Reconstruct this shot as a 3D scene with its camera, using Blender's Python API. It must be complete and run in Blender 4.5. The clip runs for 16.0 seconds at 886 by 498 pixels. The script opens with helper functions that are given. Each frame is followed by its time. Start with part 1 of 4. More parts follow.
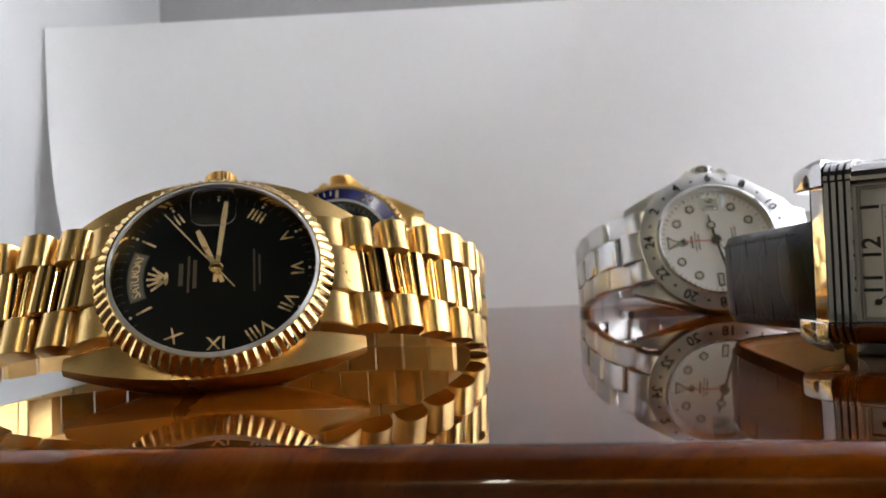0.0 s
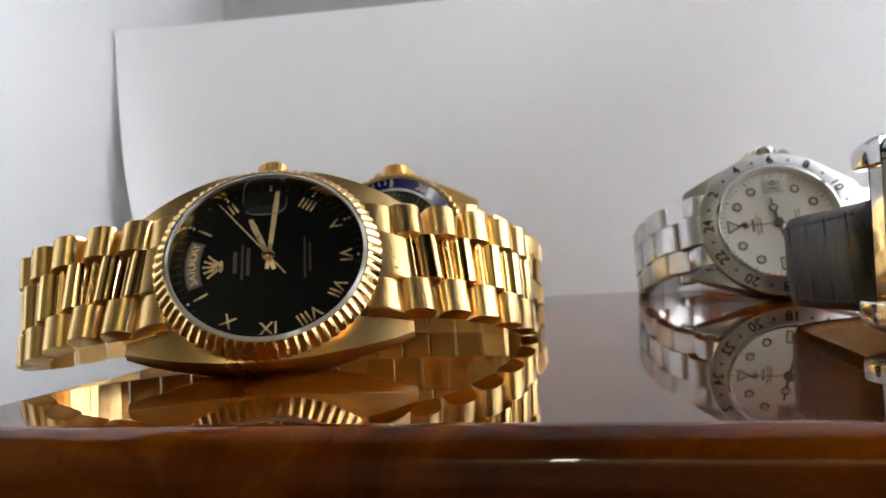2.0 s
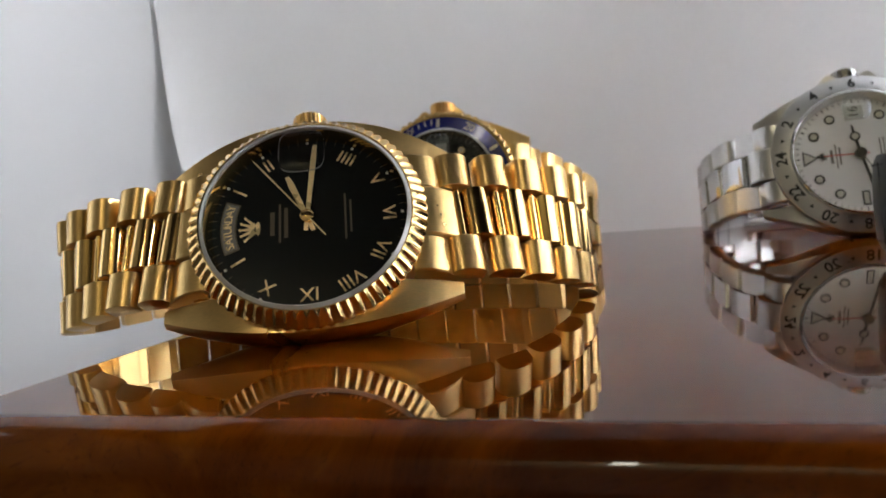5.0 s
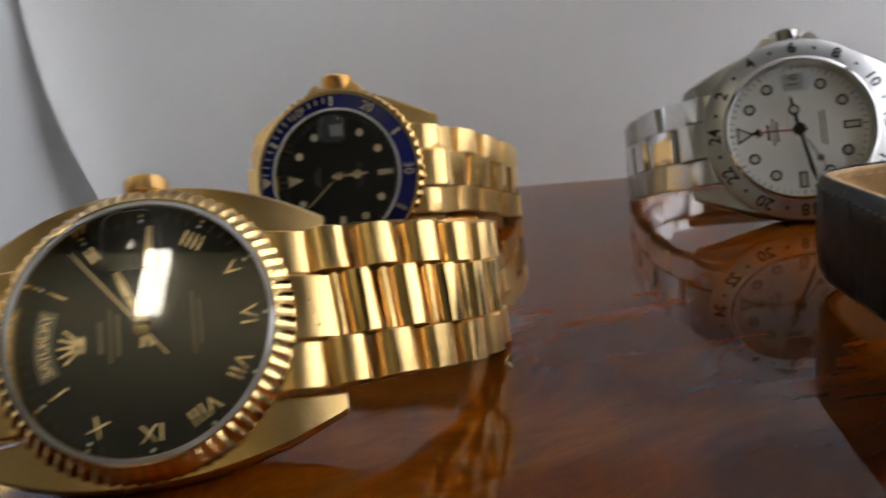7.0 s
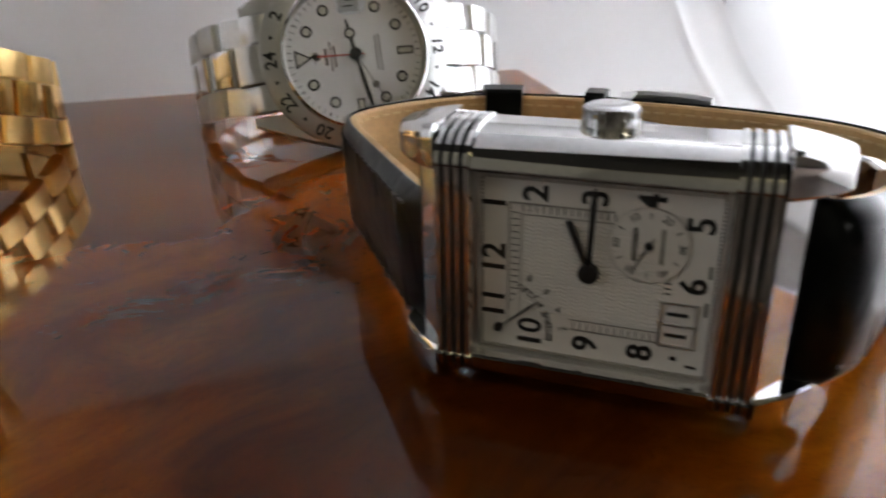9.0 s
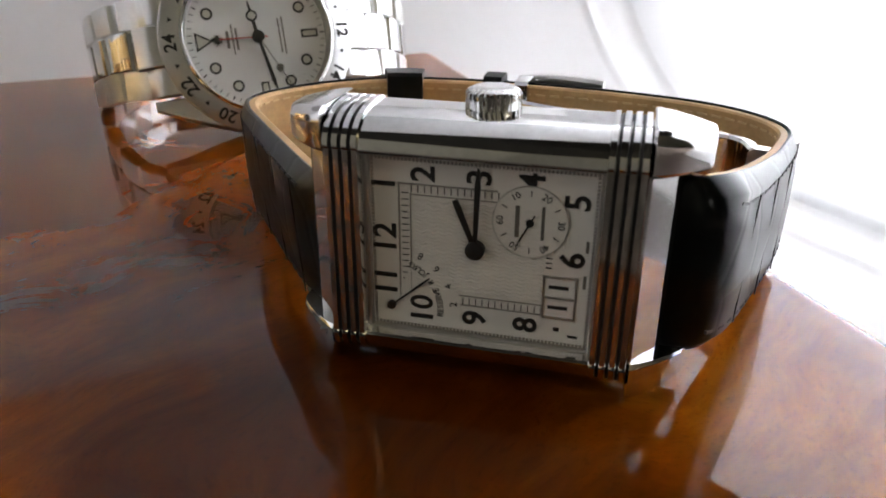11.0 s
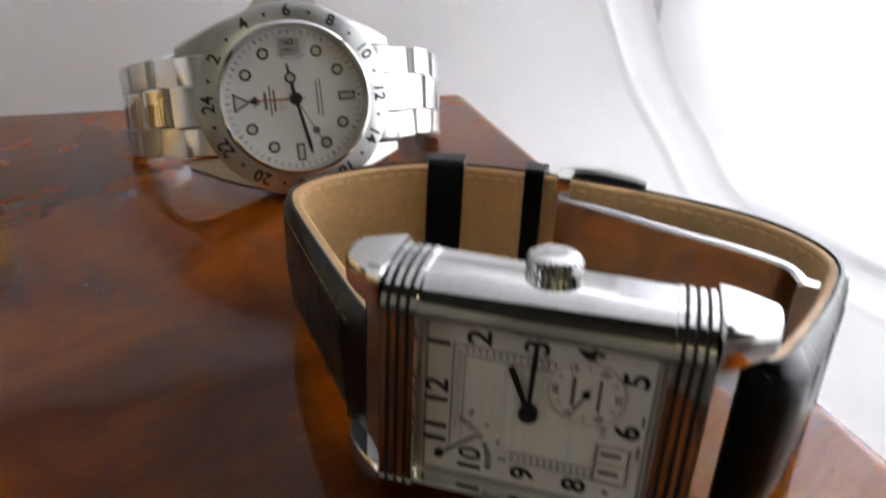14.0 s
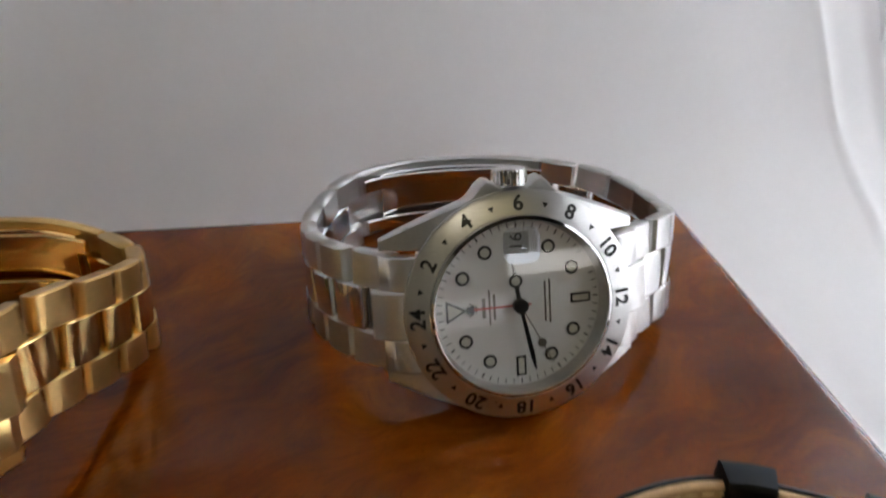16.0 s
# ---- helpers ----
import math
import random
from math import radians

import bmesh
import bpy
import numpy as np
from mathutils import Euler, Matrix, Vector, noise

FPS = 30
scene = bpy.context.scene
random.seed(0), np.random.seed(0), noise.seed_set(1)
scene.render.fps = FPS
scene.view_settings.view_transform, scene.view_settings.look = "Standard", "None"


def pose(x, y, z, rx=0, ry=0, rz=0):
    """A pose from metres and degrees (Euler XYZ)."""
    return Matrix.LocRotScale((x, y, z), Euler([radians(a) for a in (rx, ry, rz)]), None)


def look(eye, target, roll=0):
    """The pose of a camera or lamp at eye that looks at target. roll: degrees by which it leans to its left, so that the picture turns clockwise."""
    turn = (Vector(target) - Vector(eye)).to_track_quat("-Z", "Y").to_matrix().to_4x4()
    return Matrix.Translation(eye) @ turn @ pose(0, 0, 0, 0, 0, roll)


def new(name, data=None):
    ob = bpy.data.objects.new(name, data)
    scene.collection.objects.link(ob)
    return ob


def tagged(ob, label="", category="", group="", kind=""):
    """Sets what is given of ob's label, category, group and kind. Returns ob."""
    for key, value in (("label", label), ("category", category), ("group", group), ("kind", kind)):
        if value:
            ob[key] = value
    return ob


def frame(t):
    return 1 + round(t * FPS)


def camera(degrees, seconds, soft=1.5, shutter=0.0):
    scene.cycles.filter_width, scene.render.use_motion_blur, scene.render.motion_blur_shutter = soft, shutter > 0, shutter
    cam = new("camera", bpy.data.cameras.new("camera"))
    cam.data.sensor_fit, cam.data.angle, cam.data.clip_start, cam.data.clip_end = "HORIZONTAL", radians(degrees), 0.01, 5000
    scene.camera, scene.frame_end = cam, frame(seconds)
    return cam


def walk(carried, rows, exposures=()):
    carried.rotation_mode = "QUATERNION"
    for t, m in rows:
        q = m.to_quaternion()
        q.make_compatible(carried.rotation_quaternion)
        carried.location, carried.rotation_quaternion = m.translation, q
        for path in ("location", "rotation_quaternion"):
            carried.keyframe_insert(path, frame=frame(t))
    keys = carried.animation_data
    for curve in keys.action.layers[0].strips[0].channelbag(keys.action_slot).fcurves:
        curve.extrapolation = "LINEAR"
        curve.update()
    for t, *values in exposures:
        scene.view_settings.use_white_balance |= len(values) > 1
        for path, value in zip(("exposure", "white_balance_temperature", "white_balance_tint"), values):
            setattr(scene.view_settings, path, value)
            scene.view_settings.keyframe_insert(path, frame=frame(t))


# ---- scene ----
cam = camera(60.45, 16.0, soft=1.6, shutter=0.5)
MM = 0.001
# seconds, then the eye in millimetres and the turn in degrees
ROWS = [
    (0.0, 0.02, 0.01, 16.36, 91.25, 2.76, 0.00),
    (0.5, 0.03, -0.05, 16.41, 91.20, 2.79, 0.14),
    (1.0, 0.24, -0.65, 16.45, 91.19, 3.14, 0.43),
    (1.5, 1.78, -1.11, 15.57, 91.19, 3.69, 2.38),
    (2.0, 2.97, -0.72, 15.36, 90.82, 3.45, 4.94),
    (2.5, 3.41, 0.20, 14.97, 90.85, 3.58, 6.78),
    (3.0, 3.54, 0.81, 14.78, 90.37, 3.97, 8.01),
    (3.5, 3.12, 1.36, 14.88, 89.75, 4.32, 8.61),
    (4.0, 3.20, 1.90, 15.47, 88.78, 4.48, 9.02),
    (4.2, 3.44, 2.09, 15.28, 88.54, 4.49, 9.16),
    (6.3, 1.32, 25.73, 34.95, 78.83, 6.81, 7.02),
    (6.5, 2.88, 27.83, 37.22, 78.13, 6.99, 6.55),
    (7.0, 9.03, 33.56, 43.62, 75.77, 6.83, 3.51),
    (7.2, 11.65, 38.73, 44.81, 74.99, 6.48, 0.27),
    (7.5, 21.92, 43.09, 46.61, 73.24, 5.94, -3.69),
    (7.6, 23.95, 44.77, 46.57, 72.92, 5.31, -5.02),
    (8.0, 29.08, 46.89, 49.85, 70.62, 4.96, -9.25),
    (8.5, 27.75, 47.57, 48.74, 67.26, 3.96, -16.50),
    (9.0, 31.37, 44.72, 47.40, 65.61, 1.69, -21.47),
    (9.5, 33.82, 39.92, 47.39, 65.21, 0.63, -24.93),
    (11.8, 32.81, 42.03, 48.92, 64.23, 0.27, -27.28),
    (12.0, 32.68, 41.92, 49.34, 64.42, 0.23, -27.08),
    (12.5, 32.64, 43.10, 49.04, 64.58, 0.01, -27.09),
    (13.0, 32.41, 44.95, 49.94, 64.45, -0.23, -26.94),
    (13.5, 32.02, 45.98, 53.95, 64.20, -0.28, -26.37),
    (14.0, 32.34, 50.60, 62.22, 63.60, -1.84, -25.57),
    (14.5, 30.14, 63.04, 77.78, 63.58, -3.68, -22.72),
    (15.0, 21.56, 72.36, 88.08, 60.97, -4.88, -21.19),
    (15.5, 11.17, 88.51, 97.59, 58.23, -4.73, -21.14),
    (16.0, 27.62, 107.26, 92.43, 58.84, -1.21, -17.63),
]
cam.data.dof.use_dof, cam.data.dof.focus_distance, cam.data.dof.aperture_fstop = True, 0.093, 56.0
EXPOSURE = [(0.0, -0.1), (4.2, -0.14), (6.3, -0.72), (8.3, -0.74), (9.2, -0.26), (9.7, -0.12), (12.0, -0.18), (13.5, -0.26), (15.0, -0.46), (16.0, -0.65)]
walk(cam, [(t, pose(MM * x, MM * y, MM * z, rx, ry, rz)) for t, x, y, z, rx, ry, rz in ROWS], EXPOSURE)

# ---- light ----
world = bpy.data.worlds.new("world")
scene.world = world
world.use_nodes = True
sky = world.node_tree.nodes.new("ShaderNodeTexSky")
sky.sky_type, sky.sun_disc = "NISHITA", False
sky.sun_elevation, sky.sun_rotation = radians(35), radians(90)
world.node_tree.links.new(sky.outputs[0], world.node_tree.nodes["Background"].inputs[0])
world.node_tree.nodes["Background"].inputs[1].default_value = 0.1


def area_lamp(name, eye, target, wide, high, watts, colour, spread=180):
    data = bpy.data.lights.new(name, "AREA")
    data.shape, data.size, data.size_y, data.energy, data.color = "RECTANGLE", wide, high, watts, colour
    ob = new(name, data)
    data.spread = radians(spread)
    ob.matrix_world = look(eye, target)
    return ob


area_lamp("side_window_light", (0.69, 0.18, 0.2), (0.0, 0.18, 0.05), 0.52, 0.6, 57.0, (0.93, 0.96, 1.0), 140)
# fill lamp added out of view to brighten the left fabric wall
area_lamp("left_fill_light", (-0.6, 0.26, 0.2), (0.0, 0.22, 0.05), 0.4, 0.5, 1.1, (0.88, 0.94, 1.0))
# unseen lamp added to wash the upper south wall; no fitting is known there
area_lamp("wall_wash_light", (-0.1, -0.95, 1.5), (-0.1, -1.25, 1.5), 1.2, 0.1, 13.0, (1.0, 0.90, 0.60))


# ---- materials ----
def nodes_of(name):
    m = bpy.data.materials.new(name)
    m.use_nodes = True
    return m, m.node_tree.nodes, m.node_tree.links, m.node_tree.nodes["Principled BSDF"]


def noise_node(n, k, scale, detail=4.0, distortion=0.0, stretch=(1, 1, 1)):
    coord, mapping, tex = n.new("ShaderNodeTexCoord"), n.new("ShaderNodeMapping"), n.new("ShaderNodeTexNoise")
    mapping.inputs["Scale"].default_value = stretch
    tex.inputs["Scale"].default_value, tex.inputs["Detail"].default_value, tex.inputs["Distortion"].default_value = scale, detail, distortion
    k.new(coord.outputs["Object"], mapping.inputs[0])
    k.new(mapping.outputs[0], tex.inputs["Vector"])
    return tex


def ramp_node(n, k, fac, stops):
    r = n.new("ShaderNodeValToRGB")
    while len(r.color_ramp.elements) < len(stops):
        r.color_ramp.elements.new(0.5)
    for e, (at, c) in zip(r.color_ramp.elements, stops):
        e.position, e.color = at, (*c, 1)
    k.new(fac, r.inputs[0])
    return r


def bump_node(n, k, b, height, strength, distance):
    bump = n.new("ShaderNodeBump")
    bump.inputs["Strength"].default_value, bump.inputs["Distance"].default_value = strength, distance
    k.new(height, bump.inputs["Height"])
    k.new(bump.outputs[0], b.inputs["Normal"])


def shade(c, f):
    return tuple(min(1.0, v * f) for v in c)


def plain(name, colour, rough=0.5, metal=0.0, coat=0.0, spread=0.08, grain=1500.0, stretch=(1, 1, 1), bump=0.05, rough_spread=0.06, depth=0.00003, gloss=0.5):
    """A surface with fine grain and a broader unevenness in colour and gloss."""
    m, n, k, b = nodes_of(name)
    fine, broad = noise_node(n, k, grain, 3, 0, stretch), noise_node(n, k, 120.0, 3)
    mix = n.new("ShaderNodeMath")
    mix.operation = "ADD"
    k.new(fine.outputs[0], mix.inputs[0])
    k.new(broad.outputs[0], mix.inputs[1])
    r = ramp_node(n, k, mix.outputs[0], [(0.35, shade(colour, 1 - spread)), (0.65, shade(colour, 1 + spread))])
    half = n.new("ShaderNodeMath")
    half.operation, half.inputs[1].default_value = "MULTIPLY", 0.5
    k.new(mix.outputs[0], half.inputs[0])
    k.new(half.outputs[0], r.inputs[0])
    k.new(r.outputs[0], b.inputs["Base Color"])
    g = n.new("ShaderNodeMapRange")
    g.inputs[3].default_value, g.inputs[4].default_value = max(0.02, rough - rough_spread), rough + rough_spread
    k.new(broad.outputs[0], g.inputs[0])
    k.new(g.outputs[0], b.inputs["Roughness"])
    b.inputs["Metallic"].default_value, b.inputs["Coat Weight"].default_value = metal, coat
    b.inputs["Specular IOR Level"].default_value = gloss
    if bump:
        bump_node(n, k, b, fine.outputs[0], bump, depth)
    return m


GOLD = (0.82, 0.55, 0.22)
gold_satin = plain("satin_gold", GOLD, 0.29, 1.0, stretch=(0.15, 2, 2), grain=2500, bump=0.25)
gold_polish = plain("polished_gold", GOLD, 0.11, 1.0, bump=0.03, rough_spread=0.03)
gold_print = plain("gold_print", (0.82, 0.62, 0.32), 0.28, 0.45, bump=0.0)
steel_satin = plain("satin_steel", (0.66, 0.65, 0.64), 0.3, 1.0, stretch=(0.15, 2, 2), grain=2500, bump=0.2)
steel_polish = plain("polished_steel", (0.74, 0.735, 0.73), 0.07, 1.0, bump=0.02, rough_spread=0.03)
# near-black tone that stands in for the shade inside the rib grooves
groove_shade_dark = plain("groove_shade_tone", (0.03, 0.03, 0.032), 0.4, 0.6, bump=0.0)
black_dial = plain("black_dial", (0.0012, 0.0014, 0.002), 0.35, 0.0, bump=0.03, gloss=0.08)
slate_dial = plain("slate_dial", (0.0042, 0.0060, 0.0066), 0.4, 0.0, bump=0.03, gloss=0.08)
white_dial = plain("white_dial", (0.78, 0.78, 0.77), 0.4, 0.0, bump=0.02, spread=0.02)
silver_dial = plain("silver_dial", (0.85, 0.825, 0.80), 0.42, 0.05, bump=0.1, spread=0.03)
rail_grey = plain("rail_grey", (0.36, 0.34, 0.32), 0.35, 0.5, bump=0.0)
window_grey = plain("date_disc", (0.44, 0.43, 0.41), 0.5, bump=0.0)
black_print = plain("black_print", (0.012, 0.012, 0.012), 0.35, bump=0.0)
grey_print = plain("grey_print", (0.16, 0.15, 0.13), 0.4, bump=0.0)
faint_print = plain("faint_gold_print", (0.10, 0.08, 0.05), 0.4, 0.3, bump=0.0)
red_print = plain("red_lacquer", (0.52, 0.06, 0.05), 0.35, bump=0.0)
lume = plain("pale_lume", (0.58, 0.57, 0.50), 0.6, bump=0.05)
blue_insert = plain("blue_insert", (0.003, 0.007, 0.10), 0.2, 0.2, coat=0.2, bump=0.03)
insert_print = plain("worn_gold_engraving", (0.42, 0.36, 0.26), 0.4, 0.3, bump=0.0)
glass_rim = plain("crystal_edge", (0.62, 0.6, 0.58), 0.12, 0.3, bump=0.0)
tan_leather = plain("tan_lining", (0.50, 0.31, 0.13), 0.55, grain=1200, bump=0.35, spread=0.14, depth=0.0001)
black_edge = plain("black_leather_edge", (0.004, 0.0045, 0.0045), 0.4, bump=0.3, depth=0.0001, gloss=0.15)
thread_pale = plain("tan_thread", (0.62, 0.44, 0.22), 0.7, bump=0.1)
thread_dark = plain("black_thread", (0.018, 0.018, 0.02), 0.6, bump=0.1)
cloth_white = plain("white_paper_sheet", (0.80, 0.80, 0.81), 0.75, grain=600, bump=0.1, spread=0.012)
wall_warm = plain("warm_wall_paint", (0.26, 0.24, 0.19), 0.8, grain=40, bump=0.1)
wall_dim = plain("dark_wall_paint", (0.05, 0.048, 0.045), 0.8, grain=40, bump=0.1)
ceiling_dark = plain("dark_ceiling_boards", (0.018, 0.015, 0.012), 0.7, grain=40, bump=0.1)
floor_dark = plain("dark_laminate", (0.08, 0.06, 0.05), 0.5, grain=60, bump=0.05)
board_grey = plain("pale_grey_board", (0.40, 0.39, 0.395), 0.7, grain=300, bump=0.05, spread=0.03)


def crocodile():
    m, n, k, b = nodes_of("black_crocodile_leather")
    coord = n.new("ShaderNodeTexCoord")
    v, fine = n.new("ShaderNodeTexVoronoi"), noise_node(n, k, 900.0, 3)
    v.feature, v.inputs["Scale"].default_value = "DISTANCE_TO_EDGE", 120.0
    k.new(coord.outputs["Object"], v.inputs["Vector"])
    r = ramp_node(n, k, v.outputs["Distance"], [(0.0, (0, 0, 0)), (0.09, (1, 1, 1))])
    c = ramp_node(n, k, fine.outputs[0], [(0.3, (0.0012, 0.0018, 0.0017)), (0.7, (0.0022, 0.0034, 0.0031))])
    k.new(c.outputs[0], b.inputs["Base Color"])
    b.inputs["Roughness"].default_value, b.inputs["Coat Weight"].default_value, b.inputs["Coat Roughness"].default_value = 0.3, 0.22, 0.12
    b.inputs["Specular IOR Level"].default_value = 0.08
    bump_node(n, k, b, r.outputs[0], 0.14, 0.0002)
    return m


def burl():
    """Lacquered burl: clouded ground, swirling streaks, fine fibres, dark eyes and pores under a clear gloss."""
    m, n, k, b = nodes_of("lacquered_burl_wood")
    coord, turn, bend, swirl = n.new("ShaderNodeTexCoord"), n.new("ShaderNodeMapping"), n.new("ShaderNodeMix"), n.new("ShaderNodeTexNoise")
    turn.inputs["Rotation"].default_value = (0.0, 0.25, radians(-34))
    swirl.inputs["Scale"].default_value, swirl.inputs["Detail"].default_value = 24.0, 2.0
    bend.data_type, bend.blend_type, bend.inputs[0].default_value = "RGBA", "LINEAR_LIGHT", 0.028
    k.new(coord.outputs["Object"], turn.inputs[0]), k.new(coord.outputs["Object"], swirl.inputs["Vector"])
    k.new(turn.outputs[0], bend.inputs[6]), k.new(swirl.outputs["Color"], bend.inputs[7])

    def layer(scale, detail, stretch, rough=0.5):
        mapping, tex = n.new("ShaderNodeMapping"), n.new("ShaderNodeTexNoise")
        mapping.inputs["Scale"].default_value = stretch
        tex.inputs["Scale"].default_value, tex.inputs["Detail"].default_value, tex.inputs["Roughness"].default_value = scale, detail, rough
        k.new(bend.outputs[2], mapping.inputs[0]), k.new(mapping.outputs[0], tex.inputs["Vector"])
        return tex.outputs[0]

    def blend(first, second, share):
        mix = n.new("ShaderNodeMix")
        mix.inputs[0].default_value = share
        k.new(first, mix.inputs[2]), k.new(second, mix.inputs[3])
        return mix.outputs[0]

    def stain(ground, mask, colour):
        mix = n.new("ShaderNodeMix")
        mix.data_type, mix.inputs[7].default_value = "RGBA", (*colour, 1)
        k.new(mask, mix.inputs[0]), k.new(ground, mix.inputs[6])
        return mix.outputs[2]

    figure = blend(layer(14.0, 3.0, (1, 1, 1)), layer(52.0, 2.5, (0.5, 1.5, 1.0), 0.5), 0.4)
    figure = blend(figure, layer(380.0, 3.0, (0.4, 1.7, 1.0), 0.6), 0.14)
    wood_ramp = ramp_node(n, k, figure, [(0.31, (0.052, 0.0088, 0.0006)), (0.43, (0.096, 0.0182, 0.0009)), (0.53, (0.160, 0.0352, 0.0016)), (0.65, (0.28, 0.077, 0.0042))])
    clouds = ramp_node(n, k, blend(layer(38.0, 2.0, (0.7, 1.3, 1)), layer(200.0, 2.0, (0.6, 1.4, 1), 0.5), 0.18), [(0.53, (0, 0, 0)), (0.74, (0.5, 0.5, 0.5))])
    ground = stain(wood_ramp.outputs[0], clouds.outputs[0], (0.018, 0.0065, 0.003))
    pores = ramp_node(n, k, layer(1500.0, 1.0, (0.6, 1.3, 1)), [(0.58, (0, 0, 0)), (0.78, (0.3, 0.3, 0.3))])
    ground = stain(ground, pores.outputs[0], (0.02, 0.006, 0.002))
    k.new(ground, b.inputs["Base Color"])
    b.inputs["Roughness"].default_value, b.inputs["Specular IOR Level"].default_value = 0.5, 0.0
    b.inputs["Coat Weight"].default_value, b.inputs["Coat IOR"].default_value = 1.0, 1.34
    b.inputs["Coat Roughness"].default_value = 0.015
    return m


def clear_glass(name, share_least, gloss_colour):
    m, n, k, b = nodes_of(name)
    n.remove(b)
    edge, clear, gloss, mix = n.new("ShaderNodeLayerWeight"), n.new("ShaderNodeBsdfTransparent"), n.new("ShaderNodeBsdfGlossy"), n.new("ShaderNodeMixShader")
    steep, share = n.new("ShaderNodeMath"), n.new("ShaderNodeMath")
    edge.inputs["Blend"].default_value, gloss.inputs["Roughness"].default_value = 0.5, 0.012
    gloss.inputs["Color"].default_value = (*gloss_colour, 1)
    steep.operation, steep.inputs[1].default_value = "POWER", 5.0
    share.operation, share.inputs[1].default_value, share.inputs[2].default_value = "MULTIPLY_ADD", 0.93, share_least
    k.new(edge.outputs["Facing"], steep.inputs[0]), k.new(steep.outputs[0], share.inputs[0])
    k.new(share.outputs[0], mix.inputs[0]), k.new(clear.outputs[0], mix.inputs[1]), k.new(gloss.outputs[0], mix.inputs[2])
    k.new(mix.outputs[0], n["Material Output"].inputs[0])
    return m


def fabric(name, colour, through_share):
    m, n, k, b = nodes_of(name)
    weave, broad = noise_node(n, k, 1800.0, 2), noise_node(n, k, 9.0, 2)
    c = ramp_node(n, k, broad.outputs[0], [(0.3, shade(colour, 0.97)), (0.7, colour)])
    k.new(c.outputs[0], b.inputs["Base Color"])
    b.inputs["Roughness"].default_value, b.inputs["Specular IOR Level"].default_value = 0.9, 0.1
    bump_node(n, k, b, weave.outputs[0], 0.15, 0.0001)
    tr, mix = n.new("ShaderNodeBsdfTranslucent"), n.new("ShaderNodeMixShader")
    mix.inputs[0].default_value = through_share
    k.new(c.outputs[0], tr.inputs[0])
    k.new(b.outputs[0], mix.inputs[1]), k.new(tr.outputs[0], mix.inputs[2])
    k.new(mix.outputs[0], n["Material Output"].inputs[0])
    return m


def glow(name, colour, strength):
    m, n, k, b = nodes_of(name)
    b.inputs["Base Color"].default_value = (0.8, 0.8, 0.8, 1)
    b.inputs["Emission Color"].default_value, b.inputs["Emission Strength"].default_value = (*colour, 1), strength
    return m


croc, wood = crocodile(), burl()
crystal_glass, lens_glass = clear_glass("watch_crystal", 0.028, (1, 1, 1)), clear_glass("coated_date_lens", 0.11, (0.62, 0.76, 1.0))
tent_cloth = fabric("white_tent_fabric", (0.82, 0.82, 0.83), 0.5)
lamp_glow = glow("lit_lamp_panel", (1.0, 0.94, 0.80), 36.0)
day_glow = glow("bright_daylight_pane", (1.0, 0.97, 0.92), 7.0)


# ---- mesh helpers (millimetres in, metres out) ----
def done(bm, smooth=35):
    bmesh.ops.recalc_face_normals(bm, faces=bm.faces)
    bmesh.ops.scale(bm, vec=(MM, MM, MM), verts=bm.verts)
    me = bpy.data.meshes.new("mesh")
    bm.to_mesh(me)
    bm.free()
    if smooth:
        for p in me.polygons:
            p.use_smooth = True
        me.set_sharp_from_angle(angle=radians(smooth))
    return me


def part(name, bm, material, parent, label="", m=None, smooth=35):
    me = done(bm, smooth) if isinstance(bm, bmesh.types.BMesh) else bm
    if not me.materials:
        me.materials.append(material)
    ob = new(name, me)
    ob.parent = parent
    if m is not None:
        ob.matrix_local = m
    if label:
        ob["label"] = label
    return ob


def even(ob):
    """Keeps broad flat faces flat where they run into rounded edges."""
    w = ob.modifiers.new("even_normals", "WEIGHTED_NORMAL")
    w.keep_sharp = True
    return ob


def millimetres(m):
    """The same pose with its place taken from millimetres to metres."""
    m = m.copy()
    m.translation = m.translation * MM
    return m


def add_loft(bm, rings, close=True):
    """Skins rings of equal count, closed round each ring, capped at both ends."""
    rows = [[bm.verts.new(p) for p in ring] for ring in rings]
    count = len(rows[0])
    for a, b in zip(rows, rows[1:]):
        for i in range(count):
            j = (i + 1) % count
            bm.faces.new((a[i], a[j], b[j], b[i]))
    if close:
        bm.faces.new(rows[0][::-1])
        bm.faces.new(rows[-1])
    return bm


def lathe(profile, count=96, axis="z"):
    """Turns a closed profile of (radius, height) round an axis."""
    bm = bmesh.new()
    ring = []
    for i in range(count):
        a = 2 * math.pi * i / count
        c, s = math.cos(a), math.sin(a)
        ring.append([bm.verts.new((r * c, r * s, h) if axis == "z" else (r * c, h, r * s)) for r, h in profile])
    for i in range(count):
        p, q = ring[i], ring[(i + 1) % count]
        for j in range(len(profile)):
            l = (j + 1) % len(profile)
            bm.faces.new((p[j], q[j], q[l], p[l]))
    bmesh.ops.remove_doubles(bm, verts=bm.verts, dist=1e-4)
    bmesh.ops.dissolve_degenerate(bm, dist=1e-5, edges=bm.edges)
    return bm


def prism(points, z0, z1, bm=None, inset=0.0):
    bm = bm or bmesh.new()
    cx, cy = sum(p[0] for p in points) / len(points), sum(p[1] for p in points) / len(points)
    rings = [[(x, y, z0) for x, y in points], [(x, y, z1 - inset) for x, y in points]]
    if inset:
        rings.append([(cx + (x - cx) * 0.9, cy + (y - cy) * 0.9, z1) for x, y in points])
    return add_loft(bm, rings)


